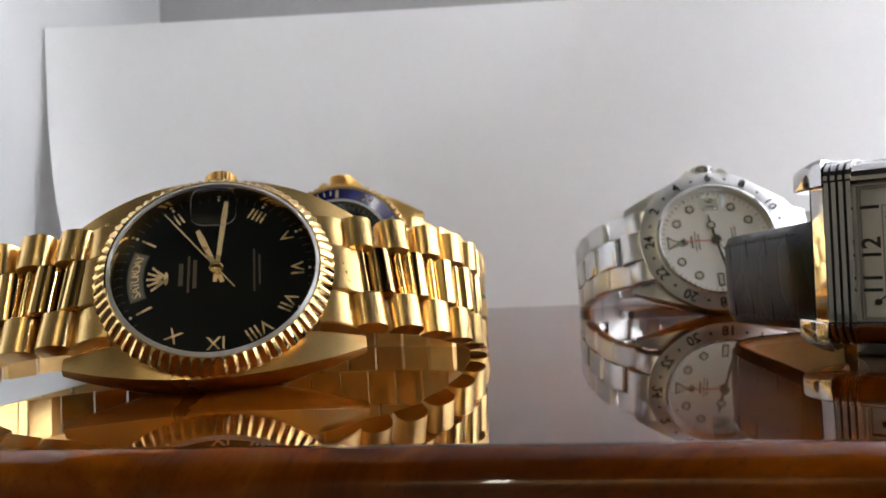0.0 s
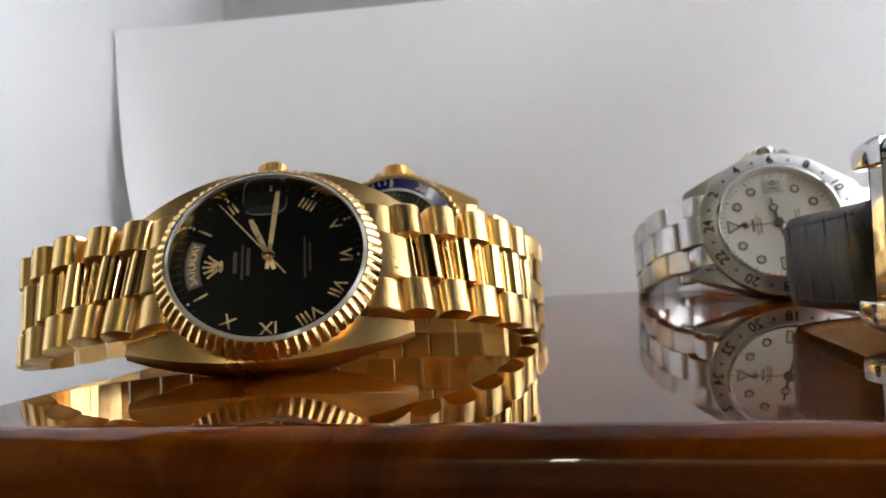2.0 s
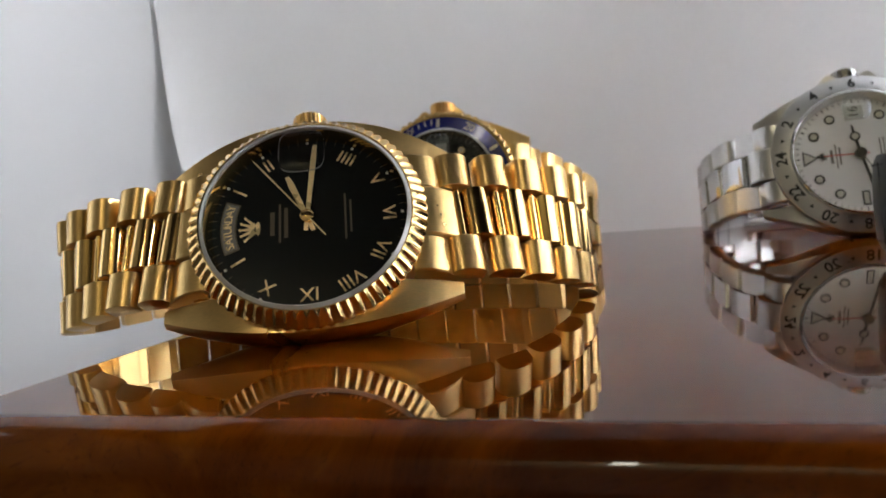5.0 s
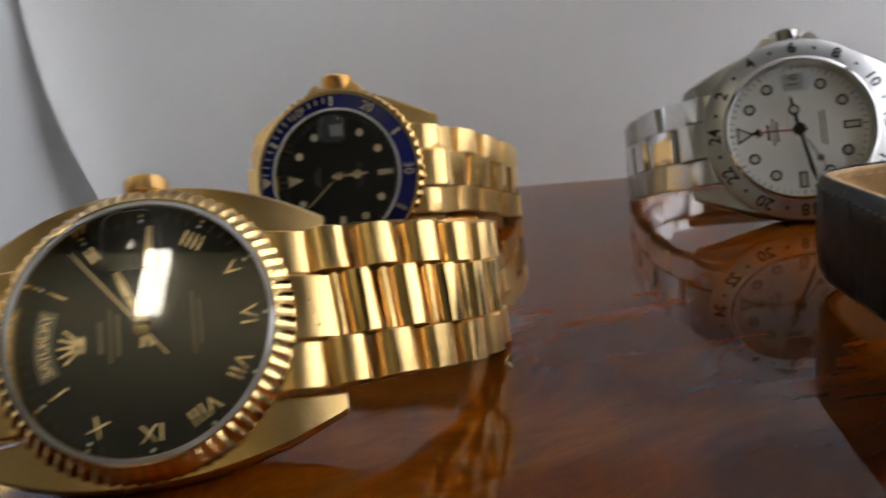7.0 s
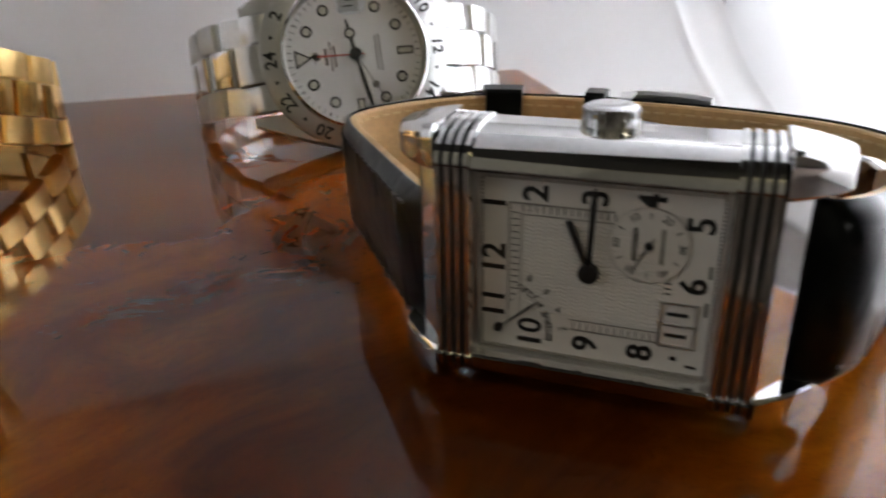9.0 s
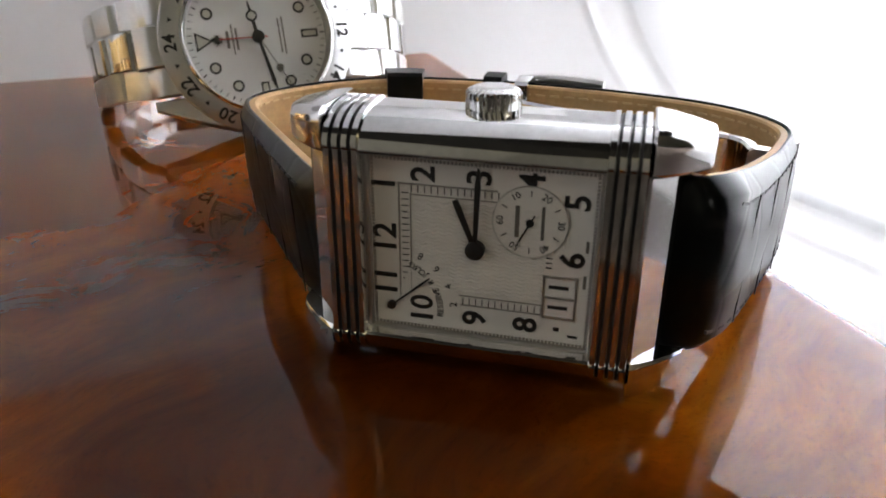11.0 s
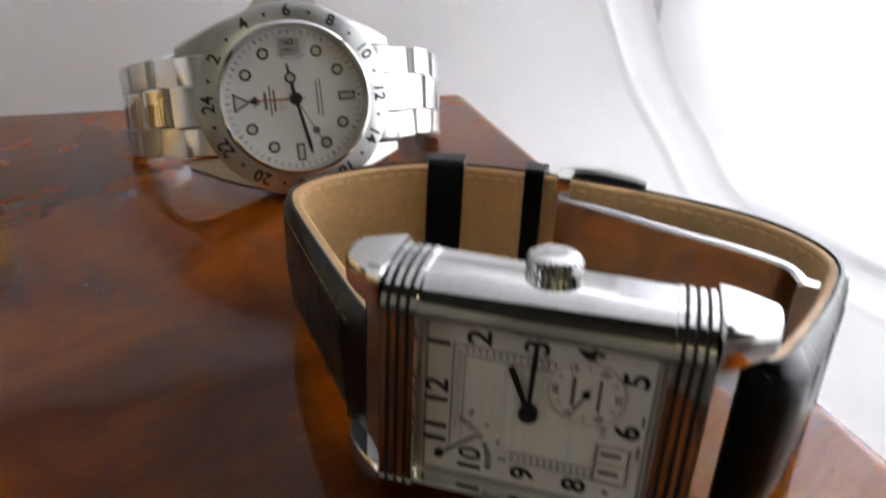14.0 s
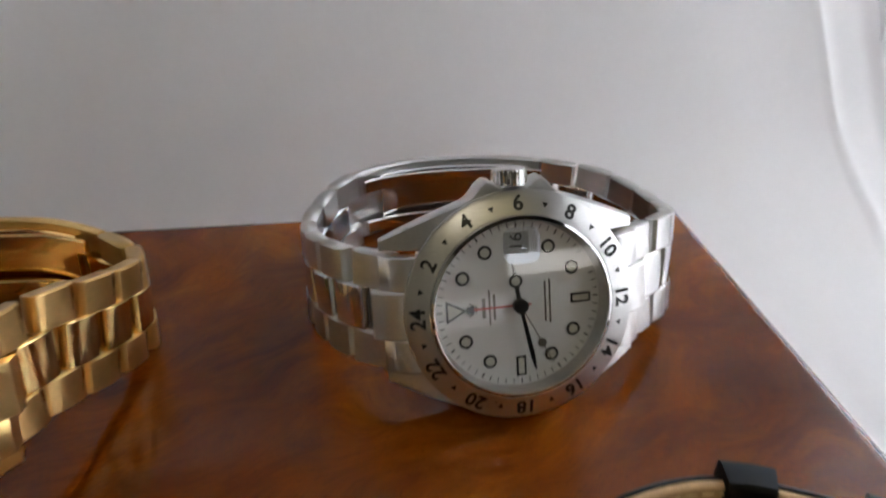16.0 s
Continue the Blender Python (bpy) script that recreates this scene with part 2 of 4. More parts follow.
def slab(x0, x1, y0, y1, z0, z1, bevel=0.0, segments=2, bm=None):
    bm = bm or bmesh.new()
    made = bmesh.ops.create_cube(bm, size=1, matrix=Matrix.LocRotScale(((x0 + x1) / 2, (y0 + y1) / 2, (z0 + z1) / 2), None, (x1 - x0, y1 - y0, z1 - z0)))
    if bevel:
        bmesh.ops.bevel(bm, geom=list({e for v in made["verts"] for e in v.link_edges}), offset=bevel, segments=segments, affect="EDGES", profile=0.5)
    return bm


def disc(r, z0, z1, count=72, cx=0.0, cy=0.0, bm=None):
    return prism([(cx + r * math.cos(2 * math.pi * i / count), cy + r * math.sin(2 * math.pi * i / count)) for i in range(count)], z0, z1, bm)


def clock(hour, r):
    """A place on a dial whose twelve points to -x and whose three points to +y."""
    a = radians(30 * hour)
    return -math.cos(a) * r, math.sin(a) * r


def turned(x, y, z=0.0, degrees=0.0):
    return pose(x * MM, y * MM, z * MM, 0, 0, degrees)


def lettering(body, size, thick=0.06, bold=0.0):
    """The built-in font as a mesh, its middle at the origin."""
    data = bpy.data.curves.new("lettering", "FONT")
    data.body, data.size, data.extrude, data.resolution_u = body, size * MM, thick * MM, 3
    data.offset = bold * size * MM
    data.align_x, data.align_y = "CENTER", "CENTER"
    ob = bpy.data.objects.new("lettering", data)
    scene.collection.objects.link(ob)
    me = bpy.data.meshes.new_from_object(ob.evaluated_get(bpy.context.evaluated_depsgraph_get()))
    bpy.data.objects.remove(ob)
    return me


def radial(body, hour, r, size, z, material, parent, frame_m, name="numeral"):
    x, y = clock(hour, r)
    me = lettering(body, size)
    return part(name, me, material, parent, m=frame_m @ turned(x, y, z, math.degrees(math.atan2(y, x)) - 90))


def pointer(length, tail, wide, tip, z, thick=0.25, waist=None):
    """A tapered hand along +y."""
    pts = [(-wide * 0.7, -tail), (wide * 0.7, -tail), (wide, length * 0.8 if waist is None else waist), (tip, length), (-tip, length), (-wide, length * 0.8 if waist is None else waist)]
    return prism(pts, z, z + thick, None, 0.08)


def hand_turn(hour):
    """The turn that brings +y to a clock direction."""
    x, y = clock(hour, 1)
    return math.degrees(math.atan2(y, x)) - 90


# ---- paths for straps and bracelets ----
class Loop:
    """A smooth open path through control points, with an outward normal and a width axis at each place."""

    def __init__(self, points, widths):
        p = [Vector(v) for v in points]
        w = [Vector(v) for v in widths]
        self.at, self.wide = [], []
        for i in range(len(p) - 1):
            a, b, c, d = p[max(i - 1, 0)], p[i], p[i + 1], p[min(i + 2, len(p) - 1)]
            for j in range(24):
                t = j / 24
                self.at.append(0.5 * (2 * b + (c - a) * t + (2 * a - 5 * b + 4 * c - d) * t * t + (3 * b - a - 3 * c + d) * t**3))
                self.wide.append(w[i].lerp(w[i + 1], t))
        self.at.append(p[-1]), self.wide.append(w[-1])
        self.far = [0.0]
        for a, b in zip(self.at, self.at[1:]):
            self.far.append(self.far[-1] + (b - a).length)
        self.length = self.far[-1]
        self.middle = sum(self.at, Vector()) / len(self.at)

    def axes_at(self, s):
        s = min(max(s, 0.0), self.length)
        i = min(max(int(np.searchsorted(self.far, s)) - 1, 0), len(self.at) - 2)
        t = (s - self.far[i]) / max(self.far[i + 1] - self.far[i], 1e-9)
        place, wide = self.at[i].lerp(self.at[i + 1], t), self.wide[i].lerp(self.wide[i + 1], t)
        lo, hi = max(i - 8, 0), min(i + 9, len(self.at) - 1)
        along = (self.at[hi] - self.at[lo]).normalized()
        wide = (wide - along * wide.dot(along)).normalized()
        out = along.cross(wide).normalized()
        if out.dot(place - self.middle) < 0:
            out, along = -out, -along
        return place, along, out, wide

    def matrix(self, s):
        place, along, out, wide = self.axes_at(s)
        m = Matrix((along, out, wide)).transposed().to_4x4()
        m.translation = place
        return m


def ribbon(path, s0, s1, steps, section):
    """Sweeps a section of (outward, across) points, given for each share of the way, along a path."""
    rings = []
    for i in range(steps + 1):
        f = i / steps
        place, along, out, wide = path.axes_at(s0 + (s1 - s0) * f)
        rings.append([place + out * a + wide * b for a, b in section(f)])
    return add_loft(bmesh.new(), rings)


def strip(n0, n1, half, round_off=0.3):
    """A flat section from n0 to n1 outward, half wide to each side, its corners cut."""
    r = round_off
    return [(n0, -half + r), (n0 + r, -half), (n1 - r, -half), (n1, -half + r), (n1, half - r), (n1 - r, half), (n0 + r, half), (n0, half - r)]


# ---- setting ----
def setting(name, bm, material, category, label):
    return tagged(part(name, bm, material, None), label, category, kind="structure")


def backdrop_sheet():
    """A white sheet that hangs behind and sweeps forward under the box."""
    profile = [(0.0, 128.0 - 8 * i) for i in range(17)]
    for i in range(1, 13):
        a = radians(90 * i / 12)
        profile.append((-70 + 70 * math.cos(a), -70 * math.sin(a)))
    profile += [(-70 - 25 * i, -70.0) for i in range(1, 7)]
    bm = bmesh.new()
    shares = [0, 0.008, 0.018, 0.03, 0.05, 0.08] + [0.12 + 0.04 * i for i in range(20)] + [0.935 + 0.005 * i for i in range(14)]
    columns = len(shares) - 1
    front, behind = [], []
    for i, (d, z) in enumerate(profile):
        ahead, under = profile[min(i + 1, len(profile) - 1)], profile[max(i - 1, 0)]
        side = Vector((0, ahead[0] - under[0], ahead[1] - under[1])).normalized()
        away = Vector((0, -side.z, side.y))
        up = 1 if z > -60 else 0
        row_f, row_b = [], []
        for j, f in enumerate(shares):
            left = -168 + 0.0012 * (max(z, 0.0) - 116) ** 2
            edge = 267 - 0.5 * min(60.0, max(z, -45.0))
            x = left + (edge - left) * f
            curl = -9.0 * max(0.0, 1 - (x - left) / 30.0) ** 2 * up * (0.3 + 0.7 * math.exp(-((z - 40) / 45) ** 2))
            fold = -1.3 * math.exp(-(((x - edge + 23) / 2.4) ** 2)) - 1.8 * max(0.0, (x - edge + 5) / 5)
            place = Vector((x, 326.0 - 0.035 * x + d + curl + 0.8 * math.sin(x * 0.021 + z * 0.01) * up, z)) + away * fold
            row_f.append(bm.verts.new(place))
            row_b.append(bm.verts.new(place + away * 0.9))
        front.append(row_f), behind.append(row_b)
    for a, b in zip(front, front[1:]):
        for j in range(columns):
            bm.faces.new((a[j], a[j + 1], b[j + 1], b[j]))
    for a, b in zip(behind, behind[1:]):
        for j in range(columns):
            bm.faces.new((a[j], b[j], b[j + 1], a[j + 1]))
    for j in range(columns):
        bm.faces.new((front[0][j], behind[0][j], behind[0][j + 1], front[0][j + 1]))
        bm.faces.new((front[-1][j], front[-1][j + 1], behind[-1][j + 1], behind[-1][j]))
    for i in range(len(profile) - 1):
        bm.faces.new((front[i][0], front[i + 1][0], behind[i + 1][0], behind[i][0]))
        bm.faces.new((front[i][-1], behind[i][-1], behind[i + 1][-1], front[i + 1][-1]))
    setting("backdrop", bm, cloth_white, "backdrop", "white paper sheet sweeping down behind the box")


backdrop_sheet()
setting("back_board", slab(-178, 296, 346, 349, -71, 330, 0.8), board_grey, "backdrop", "pale grey board standing behind the white sheet")


def rounded_side(name, label, flip, top, near):
    """A fabric side: upright, rounded into the back corner and into the floor."""
    plan = [(338, near + (276 - near) * i / 16, 1.0, 0.0) for i in range(16)]
    plan += [(268 + 70 * math.cos(radians(a)), 276 + 70 * math.sin(radians(a)), math.cos(radians(a)), math.sin(radians(a))) for a in range(5, 91, 5)]
    section = [(0.0, top * (1 - i / 15)) for i in range(16)] + [(70 - 70 * math.cos(radians(a)), -70 * math.sin(radians(a))) for a in range(6, 91, 6)]
    bm = bmesh.new()
    skins = []
    for thick in (0.0, 1.2):
        skins.append([[bm.verts.new((flip(x + thick * nx - d * 0.98 * nx), y + thick * ny - d * 0.98 * ny, z - 0.9 - (thick if d > 60 else 0))) for d, z in section] for x, y, nx, ny in plan])
    inner, outer = skins
    for skin in skins:
        for a, b in zip(skin, skin[1:]):
            for i in range(len(section) - 1):
                bm.faces.new((a[i], a[i + 1], b[i + 1], b[i]))
    for i in range(len(section) - 1):
        for k in (0, -1):
            bm.faces.new((inner[k][i], outer[k][i], outer[k][i + 1], inner[k][i + 1]))
    for j in range(len(plan) - 1):
        for k in (0, -1):
            bm.faces.new((inner[j][k], inner[j + 1][k], outer[j + 1][k], outer[j][k]))
    setting(name, bm, tent_cloth, "wall", label)


rounded_side("wall_right", "bright backlit white fabric side wall with rounded corner", lambda x: x + 24, 300.0, -140.0)
rounded_side("wall_left", "white fabric side wall with rounded back corner", lambda x: 144 - x, 230.0, 140.0)
setting("tent_roof", slab(-219, 361, 118, 347, 331, 332.2), tent_cloth, "ceiling", "white fabric roof of the photo tent")
setting("floor_tent", slab(-218, 318, 110, 345, -72.4, -71.6), tent_cloth, "floor", "white fabric floor of the photo tent")
setting("floor", slab(-1600, 1600, -1250, 1000, -90, -72.5), floor_dark, "floor", "dark laminate surface under the tent")
setting("wall_north", slab(-1600, 1600, 1000, 1050, -90, 1715), wall_dim, "wall", "plain dark painted room wall")
setting("wall_south", slab(-1600, 1600, -1300, -1250, -90, 1715), wall_warm, "wall", "plain warm painted room wall")
setting("wall_west", slab(-1650, -1600, -1300, 1050, -90, 1715), wall_warm, "wall", "plain warm painted room wall")
setting("wall_east", slab(1600, 1650, -1300, 1050, -90, 1715), wall_dim, "wall", "plain dark painted room wall")
setting("ceiling", slab(-1650, 1650, -1300, 1050, 1715, 1760), ceiling_dark, "ceiling", "plain dark wooden room ceiling")
setting("window_1", slab(310, 500, -1249.5, -1243, 130, 172, 2), day_glow, "window", "bright low strip window in the room wall")
tagged(part("wall_lamp", slab(-437, -372, -1249.5, -1225, 1455, 1705, 6), lamp_glow, None), "lit upright rectangular lamp panel high on the wall", "lamp")

# ---- box ----
BOX_TURN = -8.98


def burl_box():
    base = new("wooden_box")
    base.matrix_world = pose(0, 0, -0.07, 0, 0, BOX_TURN)
    tagged(base, "glossy lacquered brown burl wood box with rounded edges", "box")
    even(part("lid", slab(-82.0, 101.0, 64.5, 282.0, 48, 70, 5.0, 7), wood, base))
    even(part("body", slab(-81.0, 100, 65.5, 281, 0, 47.4, 2.0, 3), wood, base))


burl_box()


# ---- watches ----
def watch_frame(origin, x_axis, y_axis):
    x = Vector(x_axis).normalized()
    y = Vector(y_axis)
    y = (y - x * y.dot(x)).normalized()
    m = Matrix((x, y, x.cross(y))).transposed().to_4x4()
    m.translation = origin
    return m


def watch_base(name, label, m):
    """An empty on the box under the watch, and the pose of the watch's dial as seen from it."""
    base = new(name)
    base.matrix_world = pose(m.translation.x * MM, m.translation.y * MM, 0)
    tagged(base, label, "watch", group="watches on the box")
    local = m.copy()
    local.translation = (0, 0, m.translation.z)
    return base, millimetres(local), local


def oyster_case(radius, lug_x, lug_y, guards, drop=5.0, rail=1.7, sweep=2.1, belly=0.6):
    """The middle case: a round barrel with two side rails that run out into four lugs."""
    bm = lathe([(0, -7.2), (radius - 3.5, -7.2), (radius - 1.2, -6.2), (radius - 0.5, -4.5), (radius - 0.4, -1.2), (radius - 1.0, -0.4), (0, -0.4)], 80)
    for side in (-1, 1):
        rings = []
        for i in range(49):
            x = -lug_x + 2 * lug_x * i / 48
            u = abs(x) / lug_x
            out = radius + 0.55 - (radius + 0.55 - lug_y - rail) * u**sweep
            if guards and side > 0:
                out += 2.3 * math.exp(-((abs(x) - 4.6) / 1.9) ** 2)
            inner = max(lug_y, math.sqrt(max(0.0, (radius - 1.9) ** 2 - x * x)))
            top = 0.45 - drop * u**2.3
            low = -6.6 + belly * u**2
            c = 0.55
            pts = [(inner, low), (out - 1.6, low), (out - 0.4, low + 1.6), (out, (top + low) / 2), (out - 0.15, top - c), (out - c, top), (inner + 0.2, top), (inner, top - 0.2)]
            rings.append([(x, side * a, b) for a, b in (pts if side > 0 else pts[::-1])])
        add_loft(bm, rings)
    return bm


def fluted_bezel(r_in, r_out, teeth):
    bm = bmesh.new()
    count = teeth * 4
    ring = []
    for i in range(count):
        a = 2 * math.pi * i / count
        ridge = (1.0, 0.45, 0.0, 0.45)[i % 4]
        c, s = math.cos(a), math.sin(a)
        pts = [(r_in, 0.4), (r_in, 2.55), (r_in + 0.35, 2.75), (r_in + 0.7 + 0.15 * ridge, 2.25 + 0.45 * ridge), (r_out - 0.55, 1.05 + 0.4 * ridge), (r_out - 0.28 + 0.28 * ridge, 0.75), (r_out - 0.3 + 0.2 * ridge, 0.45), (r_out - 0.4, 0.3)]
        ring.append([bm.verts.new((r * c, r * s, h)) for r, h in pts])
    for i in range(count):
        p, q = ring[i], ring[(i + 1) % count]
        for j in range(len(p)):
            l = (j + 1) % len(p)
            bm.faces.new((p[j], q[j], q[l], p[l]))
    return bm


def coin_bezel(r_in, r_out, teeth):
    bm = bmesh.new()
    count = teeth * 4
    ring = []
    for i in range(count):
        a = 2 * math.pi * i / count
        ridge = (1.0, 0.8, 0.0, 0.8)[i % 4]
        c, s = math.cos(a), math.sin(a)
        out = r_out - 0.55 + 0.55 * ridge
        pts = [(r_in, 0.3), (r_in, 2.2), (r_out - 1.5, 1.75), (r_out - 1.0, 1.95), (out - 0.2, 1.6), (out, 1.2), (out, 0.5), (r_out - 0.9, 0.2)]
        ring.append([bm.verts.new((r * c, r * s, h)) for r, h in pts])
    for i in range(count):
        p, q = ring[i], ring[(i + 1) % count]
        for j in range(len(p)):
            l = (j + 1) % len(p)
            bm.faces.new((p[j], q[j], q[l], p[l]))
    return bm


def winding_crown(r, y0, y1, z, teeth=24):
    """A fluted crown along +y with a domed cap."""
    bm = bmesh.new()
    count = teeth * 4
    rings = []
    for y, f, flute in ((y0, 0.55, 0), (y0 + 0.7, 0.6, 0), (y0 + 0.75, 0.95, 0), (y0 + 1.0, 1.0, 1), (y1 - 0.55, 1.0, 1), (y1 - 0.25, 0.92, 0.5), (y1, 0.72, 0), (y1 + 0.12, 0.35, 0)):
        ring = []
        for i in range(count):
            a = 2 * math.pi * i / count
            cut = 1 - 0.2 * flute * (0.0, 0.0, 1.0, 1.0)[i % 4]
            ring.append((r * f * cut * math.cos(a), y, z + r * f * cut * math.sin(a)))
        rings.append(ring)
    return add_loft(bm, rings)


def half_round_link(length, high):
    """A half-round link one unit wide: x along, y outward, z across."""
    rings = []
    for z, f in ((-0.5, 0.9), (-0.475, 1.0), (0.475, 1.0), (0.5, 0.9)):
        ring = [(-length / 2 * f, -0.9, z), (length / 2 * f, -0.9, z)]
        for i in range(17):
            a = math.pi * i / 16
            ca, sa = math.cos(a), math.sin(a)
            ring.append((length / 2 * f * math.copysign(abs(ca) ** 0.8, ca), -0.3 + high * f * max(sa, 0.0) ** 0.75, z))
        rings.append(ring)
    return done(add_loft(bmesh.new(), rings), 40)


def flat_link(length, high):
    """A flat link with rounded ends, one unit wide: x along, y outward, z across."""
    rings = []
    for z, f in ((-0.5, 0.93), (-0.47, 1.0), (0.47, 1.0), (0.5, 0.93)):
        ring = []
        for x, y in ((-0.44, -1.1), (0.44, -1.1), (0.5, -0.6), (0.5, 0.3), (0.44, 0.8), (0.3, 1.0), (0.0, 1.12), (-0.3, 1.0), (-0.44, 0.8), (-0.5, 0.3), (-0.5, -0.6)):
            ring.append((length * x, high * y * f, z))
        rings.append(ring)
    return done(add_loft(bmesh.new(), rings), 40)


def bracelet_path(m, controls, lean_keep, half_width, depth_shift=4.0):
    """World path of a bracelet's centre line from its plan beside the dial: (to the right, behind)."""
    c, x, y, z = m.translation, m.col[0].to_3d(), m.col[1].to_3d(), m.col[2].to_3d()
    flat = Vector((x.x, x.y, 0)).normalized()
    back = Vector((-flat.y, flat.x, 0))
    points, widths = [], []
    count = len(controls)
    for i, (u, d) in enumerate(controls):
        near = abs(2 * i / (count - 1) - 1)
        k = max(0.0, min(1.0, (near - 0.45) / 0.55))
        k = k * k * (3 - 2 * k)
        wide = Vector((0, 0, 1)).lerp(y, k + (1 - k) * lean_keep).normalized()
        high = (half_width * (0.82 + 0.18 * k)) * wide.z + 0.4
        h = high * (1 - k) + (c.z - 1.5 + (0.9 if u > 0 else -0.9) * x.z * 20) * k
        p = Vector((c.x, c.y, 0)) + flat * u + back * d
        points.append((p.x - c.x, p.y - c.y, max(h, high)))
        widths.append(wide)
    return Loop(points, widths)


def president_bracelet(base, path, full, satin, polish, pitch=5.9):
    outer, inner, bridge = half_round_link(5.45, 2.75), half_round_link(4.3, 2.6), half_round_link(1.5, 1.75)
    count = int((path.length - 4) / pitch)
    step = (path.length - 4) / (count - 1)
    for i in range(count):
        s = 2.0 + step * i
        near = abs(2 * s / path.length - 1)
        w = full * (0.8 + 0.2 * near)
        for row in (-1, 0, 1):
            at = s + (pitch / 2 if row == 0 else 0)
            m = path.matrix(at)
            share = 0.415 if row == 0 else 0.288
            m = m @ Matrix.Translation((0, 0, row * w * 0.354))
            m = millimetres(m) @ Matrix.Diagonal((1, 1, w * share * 1000 * MM, 1))
            # unit-wide mesh is already in metres along x and y, and one millimetre across
            part("link", inner if row == 0 else outer, polish if row == 0 else satin, base, m=m)
            if row == 0:
                m = path.matrix(s)
                part("bridge_link", bridge, polish, base, m=millimetres(m) @ Matrix.Diagonal((1, 1, w * share * 1000 * MM, 1)))


def oyster_bracelet(base, path, full, outer_m, inner_m, pitch, clasp):
    outer, inner = flat_link(pitch - 0.35, 1.45), flat_link(pitch - 0.9, 1.5)
    outer_mesh, inner_mesh = outer, inner
    count = int((path.length - 8) / pitch) + 1
    step = (path.length - 8) / (count - 1)
    for i in range(count):
        s = 4.0 + step * i
        share_way = s / path.length
        if clasp[0] < share_way < clasp[1]:
            continue
        near = abs(2 * share_way - 1)
        w = full * (0.82 + 0.18 * near)
        for row in (-1, 0, 1):
            at = s + (pitch / 2 if row == 0 else 0)
            share = 0.395 if row == 0 else 0.295
            m = path.matrix(at) @ Matrix.Translation((0, 0, row * w * 0.35))
            m = millimetres(m) @ Matrix.Diagonal((1, 1, w * share, 1))
            part("link", inner_mesh if row == 0 else outer_mesh, inner_m if row == 0 else outer_m, base, m=m)
    s0, s1 = clasp[0] * path.length, clasp[1] * path.length
    w = full * 0.82 / 2
    part("clasp_cover", ribbon(path, s0 - 3, s1 + 5, 24, lambda f: strip(0.3, 2.2, w, 0.4)), outer_m, base)
    for v in (-0.62, 0.62):
        part("clasp_blade", ribbon(path, s0 - 1, s1 - 3, 24, lambda f, v=v: [(a - 1.2 - 2.2 * math.sin(f * math.pi), b + v * w) for a, b in strip(-0.5, 0.5, 1.5, 0.2)]), inner_m, base)
    part("clasp_plate", ribbon(path, s0 + 2, s1 - 8, 16, lambda f: strip(-1.0, 0.2, w * 0.8, 0.3)), inner_m, base)


def end_links(base, m, lug_x, wide, top, radius, satin):
    """Solid pieces between the lugs, one to each side, in three bands."""
    for side in (-1, 1):
        for row in (-1, 0, 1):
            half = wide * (0.2 if row == 0 else 0.142)
            mid = row * wide * 0.347
            reach = lug_x + (1.8 if row == 0 else 0.2)
            rings = []
            for step in range(12):
                t = step / 11
                x, z = radius - 2.6 + (reach - radius + 2.6) * t, top - 3.2 * t**2.4
                rings.append([(side * x, mid - half, z - 3.0), (side * x, mid - half, z - 0.25), (side * x, mid - half + 0.25, z), (side * x, mid + half - 0.25, z), (side * x, mid + half, z - 0.25), (side * x, mid + half, z - 3.0)])
            part("end_link", add_loft(bmesh.new(), rings), satin, base, m=m)


def crystal_and_ring(base, m, r, z, ring_m, rim_m):
    part("dial_ring", lathe([(r - 0.05, z - 0.3), (r - 0.05, 0.0), (r - 0.9, 0.0), (r - 0.9, 0.08), (r - 0.3, z - 0.3)], 96), ring_m, base, m=m)
    part("crystal_rim", lathe([(r + 0.25, z - 0.6), (r + 0.25, z + 0.15), (r - 0.25, z + 0.42), (r - 0.35, z + 0.38), (r - 0.2, z - 0.6)], 96), rim_m, base, m=m)
    glass = part("crystal", disc(r - 0.3, z + 0.30, z + 0.40, 96), crystal_glass, base, m=m, label="clear flat sapphire crystal")
    glass.visible_shadow = False
    return glass


def magnifier(base, m, x, y, hx, hy, z, glass):
    """A rounded lens over the date."""
    def outline(f):
        pts = []
        for i in range(32):
            a = 2 * math.pi * i / 32
            ca, sa = math.cos(a), math.sin(a)
            pts.append((x + hx * f * math.copysign(abs(ca) ** 0.55, ca), y + hy * f * math.copysign(abs(sa) ** 0.55, sa)))
        return pts
    rings = [[(a, b, z + h) for a, b in outline(f)] for f, h in ((1.0, 0.0), (1.0, 0.2), (0.94, 0.32), (0.6, 0.5), (0.25, 0.58))]
    lens = part("date_lens", add_loft(bmesh.new(), rings), glass, base, m=m, label="clear magnifying lens over the date")
    lens.visible_shadow = False
    edge = add_loft(bmesh.new(), [[(a, b, z + h) for a, b in outline(f)] for f, h in ((1.02, 0.0), (1.02, 0.2))], False)
    bmesh.ops.solidify(edge, geom=edge.faces[:], thickness=0.10)
    part("lens_edge", edge, glass_rim, base, m=m)


def bars(base, m, rows, z, material, name="printed_line"):
    """Unreadable small print as plain bars: middle x, middle y, length along y, thickness along x."""
    for x, y, length, thick in rows:
        part(name, slab(x - thick / 2, x + thick / 2, y - length / 2, y + length / 2, z, z + 0.05), material, base, m=m)


